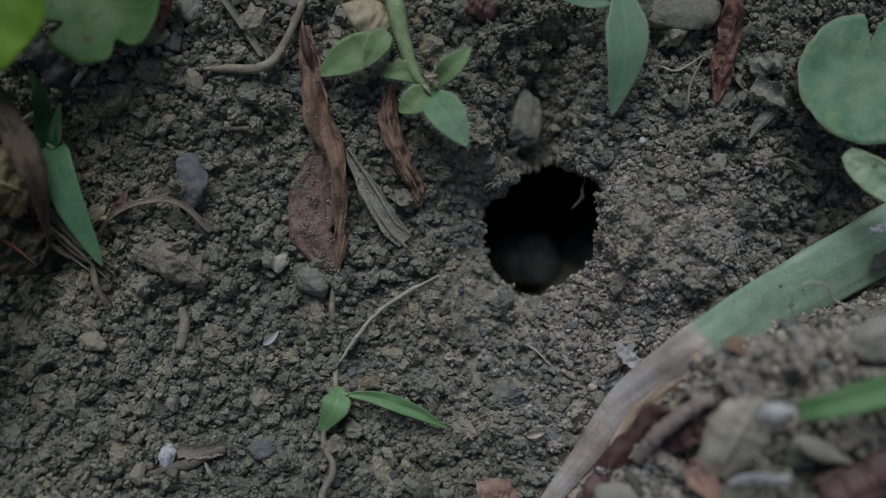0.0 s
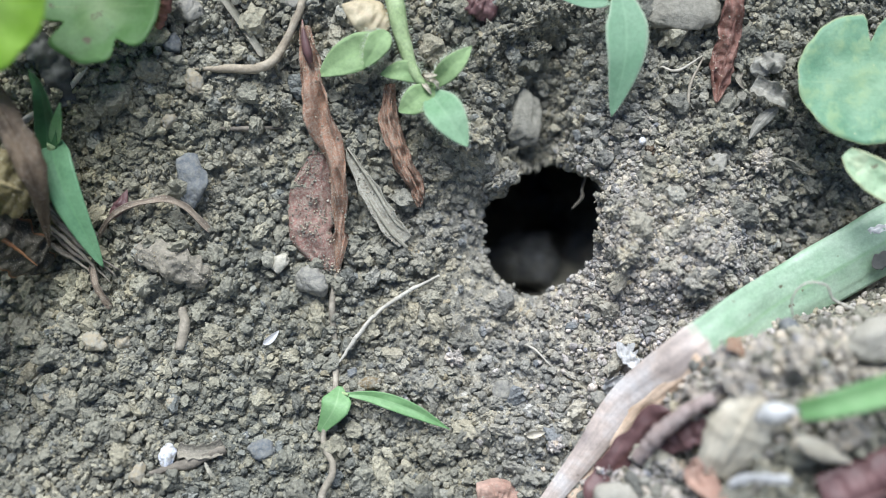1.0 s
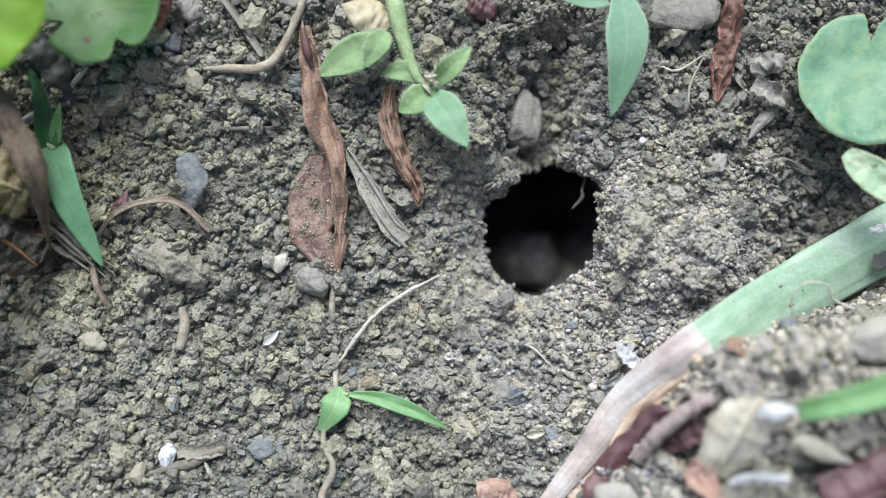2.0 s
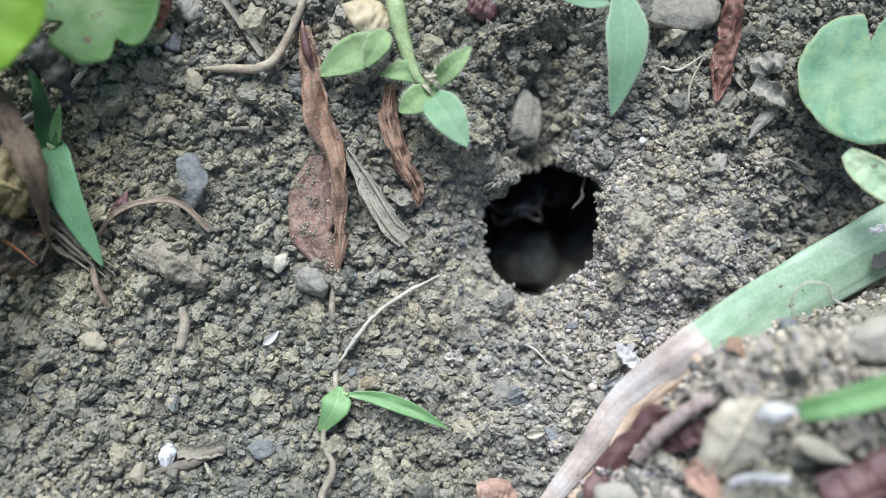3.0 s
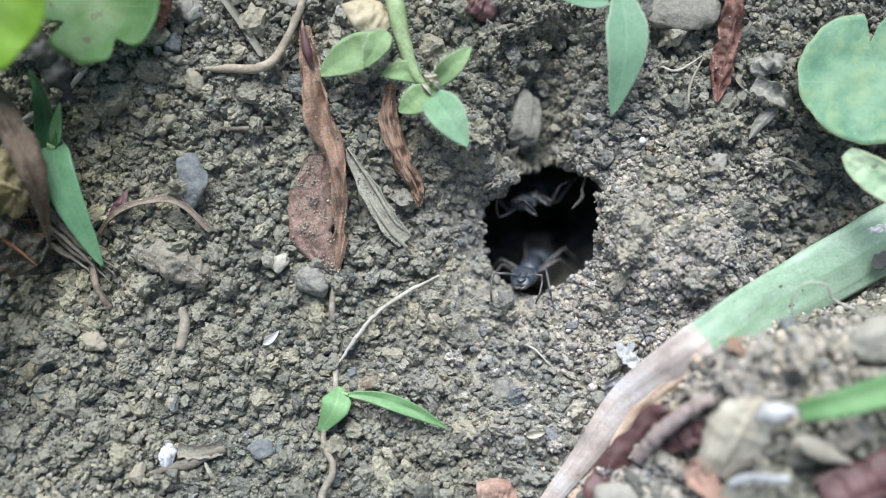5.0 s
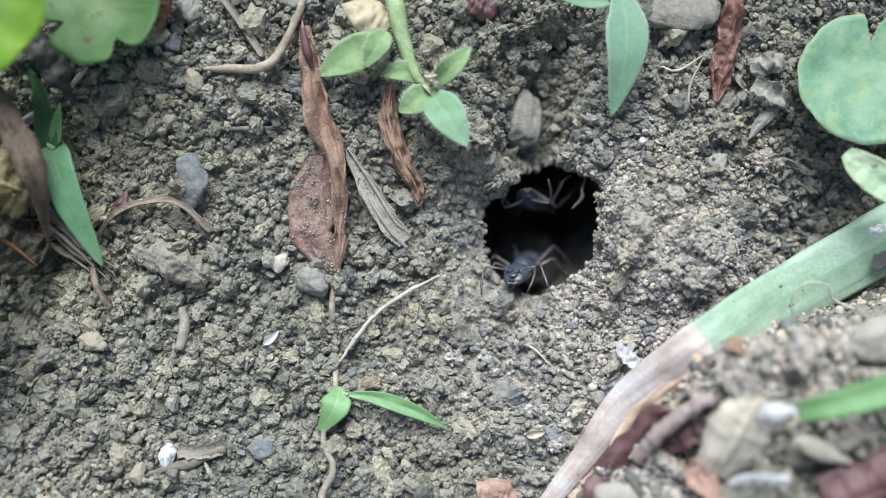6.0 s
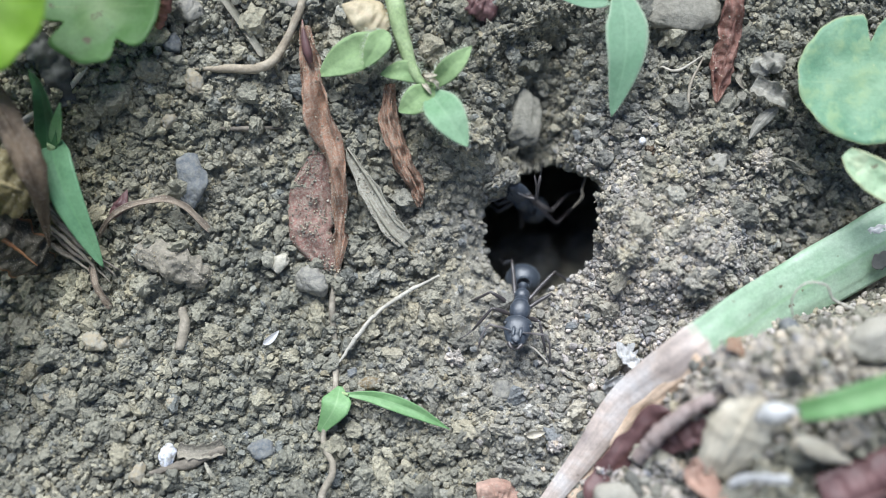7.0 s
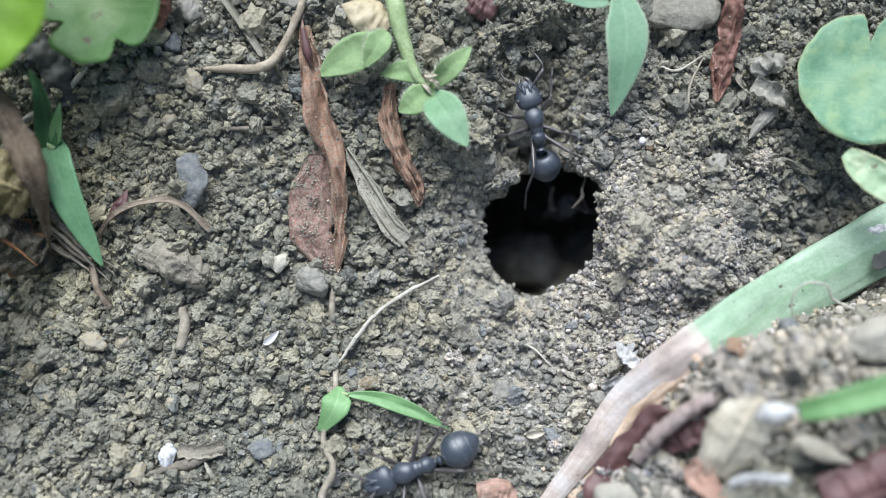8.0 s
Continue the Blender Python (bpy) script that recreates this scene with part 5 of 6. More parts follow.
# ---- litter heap in the foreground ----
dead_leaf([(10.32, -17.87, 0.80), (12.28, -14.79, 1.30), (15.24, -11.24, 1.20)], 2.4, DEAD_WINE, shape=strip, curl=-0.6, buckle=0.3, ragged=0.2, seed=61, rib=False, says="reddish dead leaf under the dry sheath")
dead_leaf([(13.95, -13.49, 0.50), (15.61, -12.54, 0.70), (17.40, -11.18, 0.60)], 2.6, DEAD_WINE, shape=strip, curl=0.5, buckle=0.4, ragged=0.3, seed=60, rib=False, says="dark wine-red leaf scrap in a hollow of the litter")
dead_leaf([(20.06, -9.97, 1.50), (18.90, -12.34, 2.00), (17.68, -15.36, 1.20)], 4.2, DEAD_PALE, shape=lambda s: 0.6 + 0.4 * math.sin(math.pi * s), curl=-0.5, buckle=0.12, ragged=0.1, seed=62, says="pale buff dried leaf, veined")
dead_leaf([(16.59, -14.08, 1.60), (16.84, -15.53, 2.00), (18.01, -16.87, 1.50)], 2.2, DEAD_PINK, shape=lance, curl=0.7, buckle=0.3, seed=63, says="curled pink-brown dead leaf")
dead_leaf([(24.6, -17.4, 1.00), (27.2, -16.3, 1.40), (30.0, -14.9, 1.40)], 5.0, DEAD_WINE, shape=strip, curl=-0.5, buckle=0.2, seed=64, says="dark wine-red dead leaf")
dead_leaf([(19.6, -7.4, 1.00), (20.5, -6.2, 1.80), (21.3, -4.75, 3.40)], 2.5, DEAD_BROWN, shape=lambda s: 1 - 0.95 * s, curl=-0.6, seed=65, says="upright rust-brown leaf fragment")
lone(ribbon("husk", [(19.57, -11.25, 2.60), (20.43, -10.86, 3.20), (22.10, -10.65, 2.60)], 1.7, HUSK, shape=oval, curl=-0.9, seed=66), "soft white tuft at a blade's base", "husk")
lone(ribbon("husk", [(18.25, -15.69, 2.00), (19.39, -15.01, 2.60), (21.61, -15.11, 2.00)], 0.85, PETAL, shape=strip, curl=-1.2, ragged=0.4, buckle=0.5, seed=67), "papery white tube of husk", "husk")
lone(ribbon("husk", [(22.13, -12.38, 1.50), (24.01, -13.30, 2.00), (26.18, -14.17, 1.50)], 1.5, DEAD_PALE, shape=oval, curl=-0.9, seed=68), "pale papery dry husk", "husk")
lone(ribbon("grass", [(22.02, -10.63, 2.80), (24.01, -10.10, 3.40), (28.60, -9.05, 3.40)], 2.1, LEAF_SPROUT, shape=lambda s: 0.55 + 0.45 * s, fold=0.2, seed=69), "bright green grass blade over the litter", "grass")
lone(ribbon("petal_scrap", [(12.97, -6.81, 0.80), (13.25, -7.97, 1.40), (14.10, -8.94, 1.00)], 1.6, PETAL, shape=lance, curl=1.2, buckle=0.8, ragged=0.5, seed=70), "translucent white petal fragment", "petal")
lone(ribbon("petal_scrap", [(11.82, -10.63, 0.50), (12.34, -9.77, 0.90), (13.37, -9.38, 0.60)], 1.5, PETAL, shape=lance, curl=0.8, buckle=0.4, seed=73), "translucent white petal fragment", "petal")
stone("pebble", (23.67, -5.75, 1.00), (1.6, 1.6, 1.4), ROCK_BLUE, "small blue-grey pebble on the litter", "stone", 0, 0.5, 0.08, seed=81)
stone("pebble", (28.20, -6.32, 0.50), (5.0, 3.4, 2.4), ROCK_PALE, "grey stone on the litter heap", "stone", 20, 0.6, 0.1, seed=82)
stone("pebble", (11.79, -16.98, 0.80), (3.6, 2.2, 1.6), ROCK_PALE, "whitish flat smooth stone", "stone", 5, 0.5, 0.08, seed=83)

for i, (at, size, mat) in enumerate([
        ((18.55, -7.58, 0.20), (3.2, 2.2, 2.0), HEAP_SOIL), ((20.71, -7.15, 0.40), (3.0, 2.4, 2.2), HEAP_SOIL), ((22.80, -7.26, 0.40), (3.4, 2.4, 2.2), HEAP_SOIL), ((26.12, -7.79, 0.30), (3.6, 2.6, 2.0), HEAP_SOIL),
        ((27.96, -8.86, 0.30), (3.0, 2.2, 2.0), HEAP_SOIL), ((18.80, -9.18, 0.30), (3.4, 2.2, 2.0), HEAP_SOIL), ((16.65, -9.69, 0.30), (2.8, 1.8, 1.8), HEAP_SOIL), ((24.55, -9.57, 0.20), (2.4, 1.8, 1.6), HEAP_SOIL),
        ((15.37, -15.07, 0.20), (2.2, 1.8, 1.6), HEAP_SOIL), ((11.63, -15.69, 0.60), (2.6, 1.8, 1.5), HEAP_SOIL), ((16.38, -13.41, 0.20), (1.6, 2.0, 1.4), HEAP_SOIL), ((25.87, -12.39, 0.20), (3.4, 1.8, 1.6), HEAP_SOIL)]):
    stone("litter_clod", at, size, mat, "pale crumbly clod on the litter heap", "soil clod", i * 37, 0.6, 0.4, seed=200 + i, group="clods of the litter heap")


# ---- ants ----
def shell(name, profile, mat, parent, m=20, label=""):
    """A body part turned about the x axis: rows of (x, half width, half height, middle's z), in millimetres."""
    verts, faces = [], []
    for x, a, b, z in profile:
        for j in range(m):
            t = 2 * math.pi * j / m
            verts.append((x * MM, a * math.cos(t) * MM, (z + b * math.sin(t)) * MM))
    for k in range(len(profile) - 1):
        for j in range(m):
            faces.append((k * m + j, k * m + (j + 1) % m, (k + 1) * m + (j + 1) % m, (k + 1) * m + j))
    faces.append(tuple(range(m)))
    faces.append(tuple(reversed(range((len(profile) - 1) * m, len(profile) * m))))
    return ant_part(name, verts, faces, mat, parent, label)


def ant_part(name, verts, faces, mat, parent, label=""):
    me = bpy.data.meshes.new(name)
    me.from_pydata(verts, [], faces)
    me.polygons.foreach_set("use_smooth", [True] * len(me.polygons))
    me.materials.append(mat)
    me.update()
    ob = new(name, me)
    ob.parent = parent
    if label:
        ob["label"] = label
    return ob


def limb(name, points, radii, mat, parent, m=8):
    verts, faces = [], []
    pts = [Vector(p) for p in points]
    for k, p in enumerate(pts):
        t = (pts[min(k + 1, len(pts) - 1)] - pts[max(k - 1, 0)]).normalized()
        side = t.cross(Vector((0.03, 0.05, 1))).normalized()
        up = side.cross(t)
        for j in range(m):
            a = 2 * math.pi * j / m
            verts.append((p + side * (math.cos(a) * radii[k]) + up * (math.sin(a) * radii[k])) * MM)
    for k in range(len(pts) - 1):
        for j in range(m):
            faces.append((k * m + j, k * m + (j + 1) % m, (k + 1) * m + (j + 1) % m, (k + 1) * m + j))
    faces.append(tuple(reversed(range(m))))
    faces.append(tuple(range(len(pts) * m - m, len(pts) * m)))
    return ant_part(name, verts, faces, mat, parent)


def egg(x0, x1, a, b, z, n=12, blunt=0.5, front=1.0):
    """Profile rows of an oval from x0 to x1."""
    rows = []
    for k in range(n + 1):
        s = k / n
        r = max(math.sin(math.pi * s ** front), 0.0) ** blunt
        rows.append((x0 + (x1 - x0) * s, max(a * r, 0.02), max(b * r, 0.02), z))
    return rows


NECK, WAIST = Vector((1.66, 0, 0.12)), Vector((-1.86, 0, -0.12))
HIPS = {"front": (1.0, 0.42), "middle": (0.2, 0.42), "hind": (-0.5, 0.38)}
LEGS = {"front": ((0.85, 1.3, 0.7), (1.85, 2.15, -0.9), (2.7, 2.75, -1.3)),
        "middle": ((-0.45, 1.75, 0.8), (-0.95, 3.1, -0.9), (-1.4, 4.3, -1.3)),
        "hind": ((-2.1, 1.25, 1.35), (-3.5, 2.2, -0.6), (-4.9, 2.9, -1.3))}


def make_ant(size, label):
    """An ant standing along x with its feet 1.75 mm under its middle (before scaling). Returns it with its moving parts."""
    k = size
    ant = new("ant")
    ant.empty_display_size = 0.002
    tagged(ant, label, "ant", "ants at the nest hole")

    def grown(rows):
        return [tuple(x * k for x in r) for r in rows]

    shell("thorax", grown([(1.72, 0.24, 0.2, 0.1), (1.64, 0.44, 0.34, 0.1), (1.45, 0.62, 0.48, 0.14), (1.15, 0.72, 0.58, 0.2), (0.8, 0.7, 0.62, 0.24), (0.5, 0.6, 0.57, 0.23), (0.28, 0.52, 0.5, 0.18), (0.22, 0.47, 0.45, 0.15),
                           (0.1, 0.5, 0.48, 0.15), (-0.1, 0.47, 0.45, 0.12), (-0.22, 0.42, 0.4, 0.08), (-0.3, 0.47, 0.46, 0.12), (-0.6, 0.54, 0.5, 0.12), (-0.9, 0.48, 0.44, 0.04), (-1.15, 0.34, 0.32, -0.06), (-1.3, 0.14, 0.14, -0.15)]), ANT_BODY, ant, m=24)
    shell("petiole", grown([(-1.22, 0.13, 0.13, -0.2), (-1.4, 0.24, 0.24, -0.14), (-1.5, 0.38, 0.44, 0.02), (-1.58, 0.36, 0.42, 0.02), (-1.7, 0.18, 0.2, -0.16), (-1.95, 0.14, 0.14, -0.2)]), ANT_BODY, ant)
    head = shell("head", grown([(x * 0.98, a * 0.94, b, z) for x, a, b, z in [(-0.02, 0.24, 0.2, 0), (0.04, 0.6, 0.36, 0.02), (0.14, 0.84, 0.46, 0.03), (0.36, 0.98, 0.56, 0.04), (0.75, 1.02, 0.6, 0.02), (1.1, 0.97, 0.56, -0.02), (1.45, 0.87, 0.47, -0.06),
                                (1.75, 0.74, 0.36, -0.1), (1.98, 0.6, 0.24, -0.13), (2.08, 0.34, 0.1, -0.14)]]), ANT_BODY, ant, m=28)
    # plates of the abdomen, each overlapping the next one
    plates = (0.0, 0.46, 0.69, 0.85, 1.0)
    gaster_rows = []
    for a, b in zip(plates, plates[1:]):
        for n in range(13):
            x = a + (b - a) * n / 12
            r = max(math.sin(math.pi * (0.03 + 0.97 * x) ** 0.80), 0.0) ** 0.58 * (1.0 - 0.06 * x)
            r *= 0.955 + 0.045 * (n / 12) ** 0.5 if a > 0 else 1.0
            gaster_rows.append((-2.68 * x - (0.001 if n == 0 else 0), max(1.26 * r, 0.1), max(1.14 * r, 0.1), 0.1 - 0.12 * x * x))
    gaster = shell("gaster", grown(gaster_rows), ANT_GASTER, ant, m=32, label="rounded black abdomen with a grey sheen")
    for q in plates[1:3]:
        r = max(math.sin(math.pi * (0.03 + 0.97 * q) ** 0.80), 0.0) ** 0.58 * (1.0 - 0.06 * q)
        shell("plate_edge", grown([(-2.68 * q + 0.05, 1.262 * r, 1.142 * r, 0.1 - 0.12 * q * q), (-2.68 * q, 1.275 * r, 1.155 * r, 0.1 - 0.12 * q * q), (-2.68 * q - 0.03, 1.25 * r, 1.13 * r, 0.1 - 0.12 * q * q)]), ANT_RIM, gaster, m=32, label="thin pale edge of an abdomen plate")
    shell("clypeus", grown(egg(1.3, 2.08, 0.36, 0.16, 0.26)), ANT_BODY, head, m=14)
    for side in (1, -1):
        lobe = shell("frontal_lobe", grown(egg(0.75, 1.6, 0.15, 0.13, 0.0)), ANT_BODY, head, m=10)
        lobe.location = Vector((0.15, side * 0.24, 0.46)) * k * MM
        v, f = BALLS[2]
        e = ant_part("eye", [tuple((Vector(p) * 0.17 + Vector((0.72, side * 0.86, 0.26))) * k * MM) for p in v], f.tolist(), ANT_EYE, head)
        limb("mandible", [Vector(p) * k for p in ((1.75, side * 0.42, -0.14), (2.05, side * 0.4, -0.16), (2.3, side * 0.22, -0.18), (2.38, side * 0.02, -0.18))], [0.16 * k, 0.17 * k, 0.12 * k, 0.04 * k], ANT_LEG, head)
    feelers = []
    for side in (1, -1):
        scape = [Vector(p) * k for p in ((0, 0, 0), (0.5, side * 0.75, 0.5), (0.85, side * 1.45, 0.75))]
        f = limb("antenna", scape, [0.07 * k, 0.08 * k, 0.09 * k], ANT_FEELER, head, 7)
        f.location = Vector((1.35, side * 0.3, 0.35)) * k * MM
        limb("flagellum", [Vector(p) * k for p in ((0.85, side * 1.45, 0.75), (1.3, side * 1.6, 0.45), (1.9, side * 1.6, 0.0), (2.5, side * 1.45, -0.5))], [0.07 * k, 0.08 * k, 0.085 * k, 0.05 * k], ANT_LEG, f, 7)
        feelers.append((f, side))
    head.location, gaster.location = NECK * k * MM, WAIST * k * MM
    legs = []
    for which, (x, y) in HIPS.items():
        for side in (1, -1):
            knee, ankle, toe = [Vector((p[0], p[1] * side, p[2])) * k for p in LEGS[which]]
            start = Vector((0, 0.0, -0.1)) * k
            leg = limb("leg", [start, start.lerp(knee, 0.12) + Vector((0, 0, -0.08 * k)), start.lerp(knee, 0.22) + Vector((0, 0, -0.08 * k)), start.lerp(knee, 0.5), start.lerp(knee, 0.85), knee], [0.21 * k, 0.22 * k, 0.13 * k, 0.17 * k, 0.12 * k, 0.09 * k], ANT_LEG, ant)
            limb("tibia", [knee, knee.lerp(ankle, 0.12), knee.lerp(ankle, 0.6), ankle], [0.085 * k, 0.09 * k, 0.115 * k, 0.075 * k], ANT_LEG, leg)
            limb("tarsus", [ankle, ankle.lerp(toe, 0.35) + Vector((0, 0, -0.04 * k)), ankle.lerp(toe, 0.7) + Vector((0, 0, -0.05 * k)), toe], [0.055 * k, 0.05 * k, 0.045 * k, 0.035 * k], ANT_LEG, leg)
            leg.location = Vector((x, y * side, -0.22)) * k * MM
            legs.append((leg, which, side))
    return {"ant": ant, "head": head, "gaster": gaster, "legs": legs, "feelers": feelers, "size": k}


def ant_pose(size, head, chest, up):
    """Pose of an ant whose head lies here and whose thorax points to there, in bank space."""
    h, c = Vector(head), Vector(chest)
    x = (h - c).normalized()
    up = Vector(up)
    z = (up - x * up.dot(x)).normalized()
    y = z.cross(x)
    cols = [RIGHT * a.x + UP_SLOPE * a.y + OUT * a.z for a in (x, y, z)]
    m = Matrix((cols[0], cols[1], cols[2])).transposed().to_4x4()
    m.translation = world_point(*(h - x * (2.5 * size)))
    return m


def drive_ant(parts, rows, bends, strides):
    """rows: (t, head, thorax, up). bends: (t, head yaw, abdomen yaw, abdomen droop). strides: (t, phase of the gait in degrees)."""
    k = parts["size"]
    walk(parts["ant"], [(t, ant_pose(k, h, g, up)) for t, h, g, up in rows])
    walk(parts["head"], [(t, Matrix.Translation(NECK * k * MM) @ pose(0, 0, 0, 0, 12, a)) for t, a, b, c in bends])
    walk(parts["gaster"], [(t, Matrix.Translation(WAIST * k * MM) @ pose(0, 0, 0, 0, -c, b)) for t, a, b, c in bends])
    for leg, which, side in parts["legs"]:
        tripod = (which != "middle") == (side > 0)
        hip = Matrix.Translation(Vector(leg.location))
        keys = []
        for t, phase in strides:
            a = math.sin(radians(phase + (0 if tripod else 180)))
            lift = max(0.0, math.cos(radians(phase + (0 if tripod else 180))))
            keys.append((t, hip @ pose(0, 0, 0, side * 9 * lift, 0, side * 17 * a)))
        walk(leg, keys)
    for feeler, side in parts["feelers"]:
        hip = Matrix.Translation(Vector(feeler.location))
        walk(feeler, [(t, hip @ pose(0, 0, 0, 0, 14 * math.sin(t * 7 + side), 16 * math.sin(t * 9 + 1.5 * side))) for t, _ in strides])


ANT_A = make_ant(1.07, "black worker ant with a downy grey sheen, leaving the hole")
ANT_B = make_ant(0.98, "black worker ant climbing out over the hole's upper lip")
ANT_C = make_ant(1.0, "black worker ant in the dark inside the nest hole")

# ---- loose soil: crumbs of their own, then the countless rest ----
def soil_crumbs(parent, count):
    rng = np.random.default_rng(91)
    shapes = []
    for i in range(12):
        v, f = lump(3, rng, 0.75, 0.25)
        me = mesh_from("soil_crumb", to_world(v), f, smooth=False)
        me.materials.append(SOIL_CRUMB)
        shapes.append(me)
    made, tries = [], 0
    while len(made) < count and tries < 20000:
        tries += 1
        u, v = rng.uniform(-34, 34), rng.uniform(-19.5, 21)
        r = mouth(u, v)[0]
        size = 0.5 + 0.75 * rng.uniform() ** 1.8
        if r < 1.35 or rng.uniform() > coarse(u, v) or any((u - a) ** 2 + (v - b) ** 2 < (size + c) ** 2 for a, b, c in made):
            continue
        made.append((u, v, size))
        ob = new("soil_crumb", shapes[rng.integers(0, 12)])
        ob.parent = parent
        ob.location = world_point(u, v, height(u, v) + size * 0.15)
        ob.rotation_euler = tuple(rng.uniform(0, 6.28, 3))
        ob.scale = tuple(size * rng.uniform(0.8, 1.2, 3))


soil_crumbs(ground, 300)
RNG = np.random.default_rng(17)
scatter("coarse_soil", 1900, 0.36, 0.95, 3, 0.25, RNG, ground, power=2.0, smooth=False)
scatter("middling_soil", 15000, 0.15, 0.46, 2, 0.6, RNG, ground, power=1.3, smooth=False)
scatter("pelleted_soil", 12500, 0.12, 0.33, 1, 0.7, RNG, ground, power=1.2, keep=lambda u, v: hump(u, v, (16.63, 0.46), 5.6, 5.2, 1.0), smooth=False, mat=SOIL_DUG)
scatter("pale_litter_soil", 3600, 0.14, 0.46, 2, 0.5, RNG, ground, power=1.4, keep=lambda u, v: hump(u, v, (24.46, -8.20, 7.50), 9.0, 3.6, 1.0, 0.15) + hump(u, v, (14.52, -17.20, 3.00), 3.6, 1.8, 0.7), mat=SOIL_PALE)
scatter("fine_soil", 46000, 0.06, 0.17, 1, 0.45, RNG, ground, power=1.2, keep=lambda u, v: 0.45 + 0.55 * coarse(u, v), smooth=False)


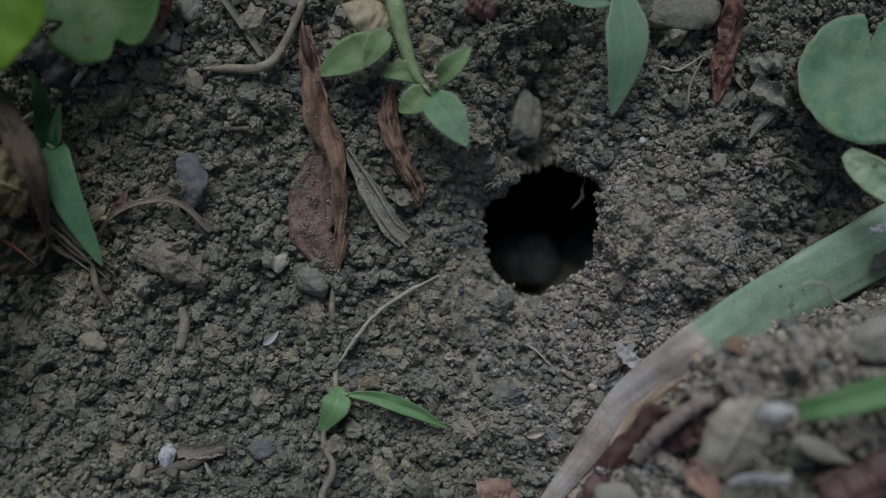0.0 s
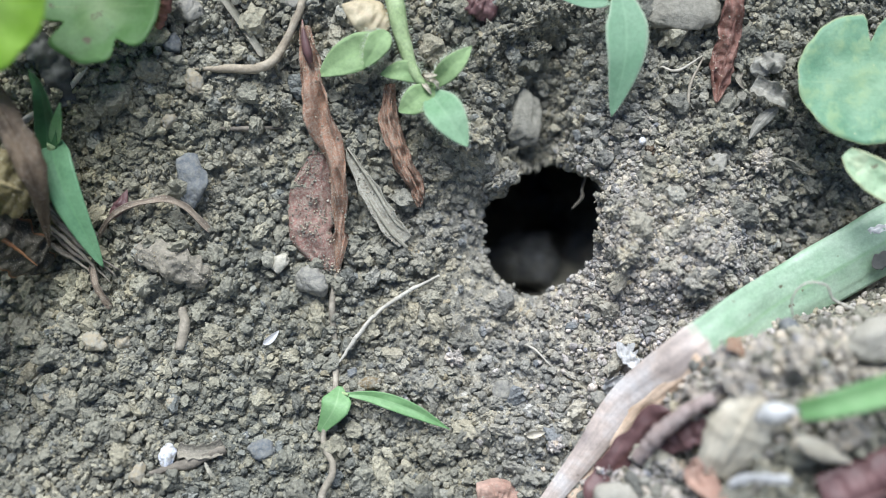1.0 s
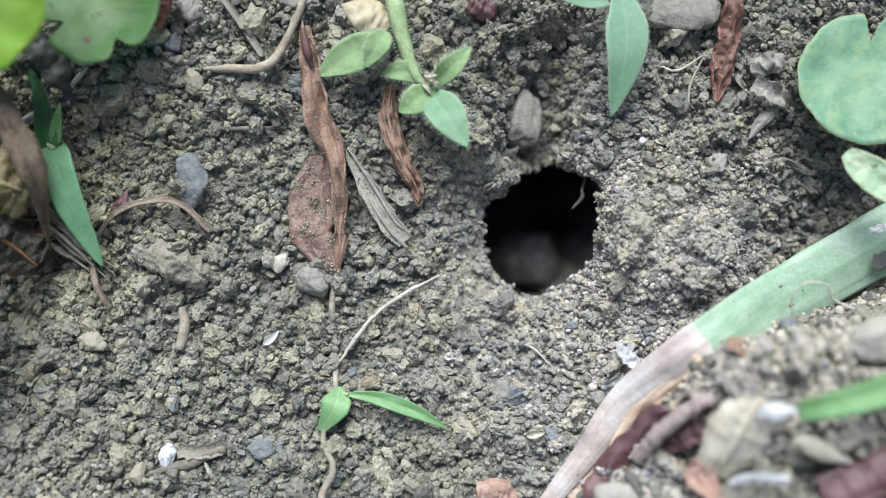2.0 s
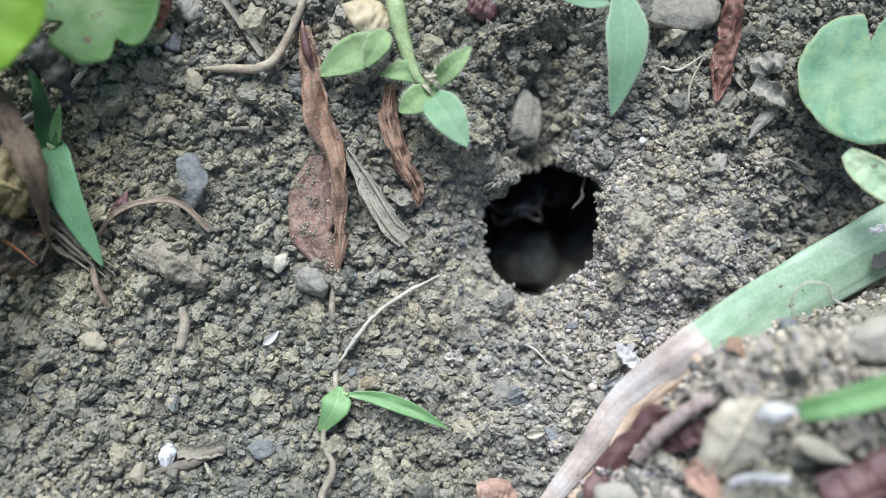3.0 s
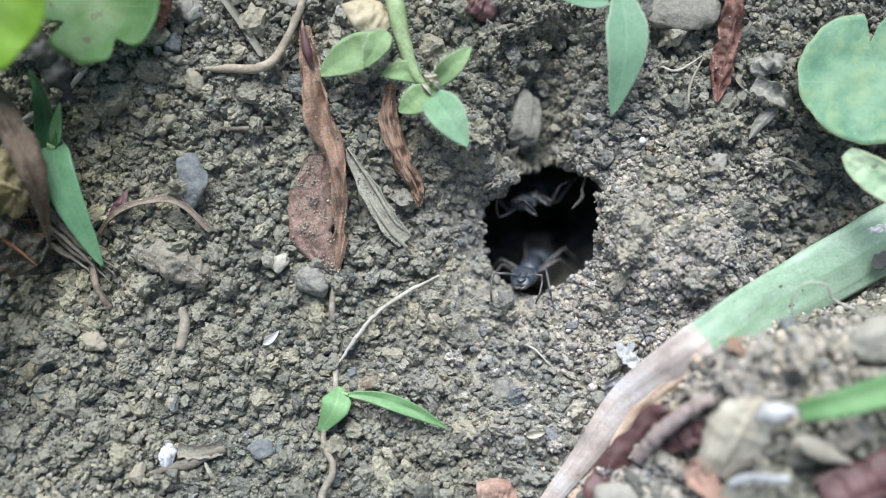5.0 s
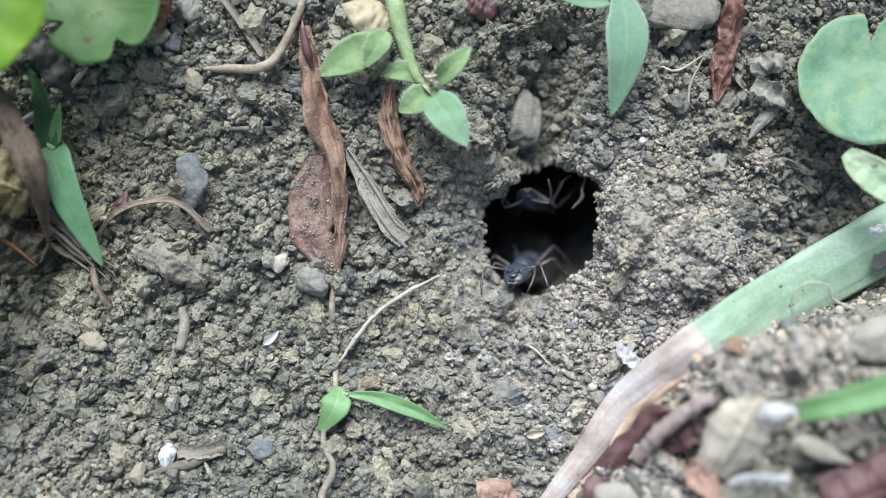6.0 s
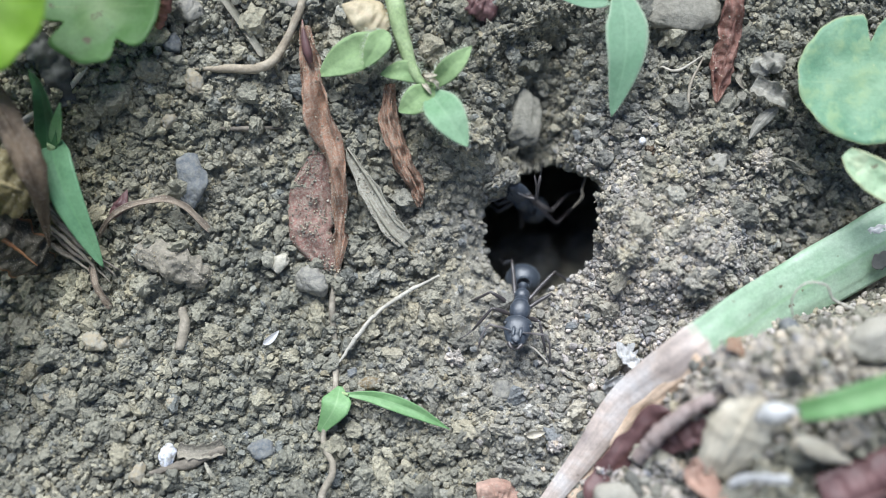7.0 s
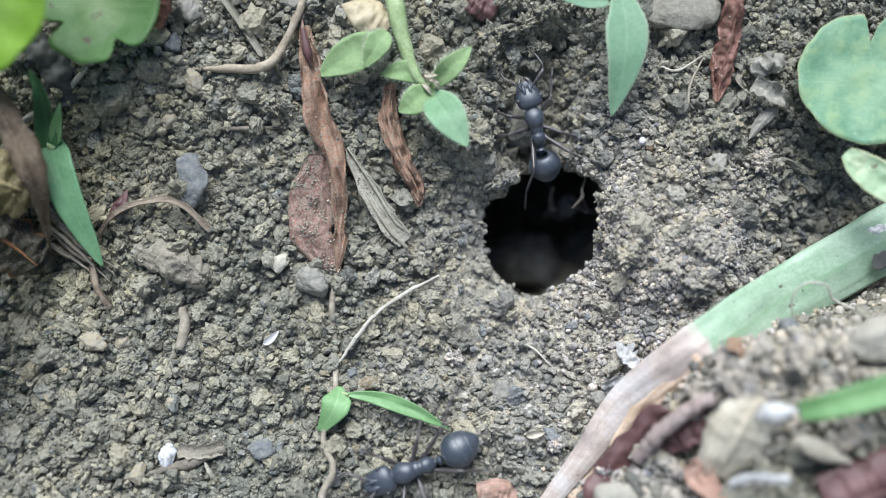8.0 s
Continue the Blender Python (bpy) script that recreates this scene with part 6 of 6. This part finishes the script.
# ---- what moves ----
def motions():
    floor_up, roof_up, out_up = (0, 1, 0.2), (0, -1, 0.1), (0, 0, 1)
    drive_ant(ANT_A, [
        (0.0, (7.49, -6.52, -8.00), (8.12, -5.67, -11.00), floor_up),
        (3.4, (7.49, -6.52, -8.00), (8.12, -5.67, -11.00), floor_up),
        (3.8, (7.17, -2.85, -4.00), (7.88, -2.59, -7.00), floor_up),
        (4.2, (7.25, -2.20, -3.40), (7.82, -1.65, -6.40), floor_up),
        (4.5, (7.35, -1.60, -2.60), (7.65, -0.95, -5.40), floor_up),
        (4.7, (6.81, -1.84, -2.00), (7.44, -0.96, -4.80), floor_up),
        (5.8, (5.49, -2.02, -1.60), (6.42, -1.33, -4.40), floor_up),
        (6.0, (5.76, -1.75, -0.80), (6.36, -1.15, -3.60), floor_up),
        (6.4, (6.20, -2.40, -0.20), (6.46, -1.60, -3.00), floor_up),
        (6.5, (6.20, -2.53, 0.00), (6.41, -1.63, -2.80), floor_up),
        (6.6, (6.08, -3.73, 0.40), (6.33, -2.19, -1.90), (0, 0.6, 0.8)),
        (6.7, (5.52, -4.76, 1.10), (5.98, -2.84, -0.90), (0, 0.5, 0.9)),
        (6.8, (4.98, -5.85, 1.60), (5.53, -3.73, 0.00), (0, 0.4, 0.9)),
        (7.0, (5.38, -5.80, 1.70), (5.78, -4.00, -0.10), (0, 0.4, 0.9)),
        (7.1, (4.45, -6.26, 1.60), (5.34, -4.07, 0.20), (0, 0.3, 0.9)),
        (7.2, (3.91, -7.71, 1.80), (4.71, -5.30, 0.90), (0, 0.2, 1)),
        (7.3, (3.68, -9.37, 1.35), (4.38, -6.82, 0.82), out_up),
        (7.4, (2.62, -11.81, 2.33), (2.99, -9.38, 1.26), out_up),
        (7.5, (1.71, -15.11, 2.80), (2.25, -12.63, 2.48), out_up),
        (7.6, (1.08, -15.50, 2.62), (1.92, -13.24, 2.63), out_up),
        (7.7, (0.92, -15.31, 2.59), (2.24, -13.08, 2.64), out_up),
        (7.8, (0.16, -14.44, 2.84), (2.16, -13.01, 2.59), out_up),
        (7.9, (-2.74, -15.79, 3.01), (-0.16, -14.66, 2.69), out_up),
        (8.0, (-4.34, -16.45, 2.80), (-1.56, -15.54, 2.60), out_up)],
        [(0.0, 0, 0, 10), (4.0, 10, 0, 10), (5.8, -14, 0, 20), (6.5, 0, 0, 20), (6.8, 0, 4, 30), (7.0, 0, 4, 26), (7.2, 0, -2, 35), (7.3, 0, 0, 0), (7.4, -4, 0, -40), (7.5, -6, -14, -42), (7.7, -8, -6, -38), (7.8, -6, -6, -20), (7.9, 4, 8, -4), (8.0, 6, 13, 0)],
        [(0.0, 0), (3.4, 0), (3.8, 120), (4.2, 180), (4.7, 240), (5.8, 300), (6.4, 360), (6.5, 400), (6.6, 480), (6.7, 560), (6.8, 640), (7.0, 660), (7.1, 720), (7.2, 810), (7.3, 910), (7.4, 1020), (7.5, 1130), (7.6, 1180), (7.7, 1220), (7.8, 1290), (7.9, 1390), (8.0, 1490)])
    drive_ant(ANT_B, [
        (0.0, (8.68, 5.65, -17.00), (8.98, 6.79, -20.00), roof_up),
        (2.4, (8.68, 5.65, -17.00), (8.98, 6.79, -20.00), roof_up),
        (2.8, (6.29, 3.75, -7.00), (7.22, 4.76, -9.50), roof_up),
        (3.2, (6.29, 3.47, -7.00), (7.21, 4.56, -9.50), roof_up),
        (3.5, (8.58, 5.55, -16.00), (8.88, 6.67, -19.00), roof_up),
        (3.8, (8.22, 5.54, -15.00), (8.78, 6.56, -18.00), roof_up),
        (4.1, (6.58, 4.20, -6.00), (7.17, 5.12, -8.50), roof_up),
        (4.3, (6.36, 4.23, -4.50), (7.04, 5.05, -7.00), roof_up),
        (4.5, (6.79, 3.89, -3.80), (7.25, 4.88, -6.30), roof_up),
        (4.7, (6.28, 3.51, -3.60), (7.06, 4.59, -6.20), roof_up),
        (5.8, (6.82, 4.40, -3.60), (7.42, 4.50, -6.20), roof_up),
        (6.4, (5.75, 3.63, -3.00), (6.71, 3.96, -5.40), roof_up),
        (6.8, (5.83, 4.01, -2.40), (6.75, 3.99, -4.80), roof_up),
        (7.0, (5.70, 4.38, -1.80), (6.50, 3.83, -4.10), roof_up),
        (7.2, (5.75, 5.45, -1.20), (6.10, 4.40, -3.40), (0, -0.8, 0.5)),
        (7.3, (5.75, 5.50, -0.80), (6.15, 4.35, -3.00), (0, -0.7, 0.7)),
        (7.4, (6.75, 5.60, -0.60), (6.75, 4.50, -2.80), (0, -0.6, 0.8)),
        (7.5, (7.15, 5.60, -0.40), (7.05, 4.50, -2.60), (0, -0.6, 0.8)),
        (7.6, (7.15, 6.60, 0.00), (7.20, 5.20, -2.00), (0, -0.5, 0.8)),
        (7.7, (7.25, 7.85, 0.30), (7.2, 6.3, -1.3), (0, -0.4, 0.9)),
        (7.8, (7.0, 8.98, 0.80), (7.1, 7.2, -0.3), (0, -0.3, 1)),
        (7.9, (6.58, 9.90, 1.59), (7.00, 7.90, 0.58), (0, -0.1, 1)),
        (8.0, (6.30, 10.99, 1.94), (6.84, 8.78, 1.33), (0, -0.1, 1))],
        [(0.0, 0, 0, 10), (4.1, -8, 0, 10), (4.5, 12, 0, 10), (5.8, -16, 0, 10), (6.4, 14, 0, 10), (7.0, 6, 0, 20), (7.4, -8, 4, 25), (7.7, 10, 0, 30), (7.9, 4, 0, 36), (8.0, 4, 8, 28)],
        [(0.0, 0), (2.4, 0), (2.8, 100), (3.2, 140), (3.5, 60), (3.8, 60), (4.1, 160), (4.5, 230), (5.8, 300), (6.4, 360), (6.8, 430), (7.0, 470), (7.2, 550), (7.3, 600), (7.4, 660), (7.5, 720), (7.6, 790), (7.7, 880), (7.8, 980), (7.9, 1080), (8.0, 1140)])
    drive_ant(ANT_C, [
        (0.0, (10.73, 3.19, -19.00), (11.09, 3.97, -22.00), roof_up),
        (7.3, (10.73, 3.19, -19.00), (11.09, 3.97, -22.00), roof_up),
        (7.7, (10.62, 3.70, -10.00), (10.67, 4.13, -13.00), roof_up),
        (8.0, (10.48, 3.98, -6.50), (10.39, 3.97, -9.30), roof_up)],
        [(0.0, 0, 0, 10), (7.3, 0, 0, 10), (8.0, 12, 0, 10)],
        [(0.0, 0), (7.3, 0), (7.5, 70), (7.7, 150), (7.9, 230), (8.0, 270)])


motions()
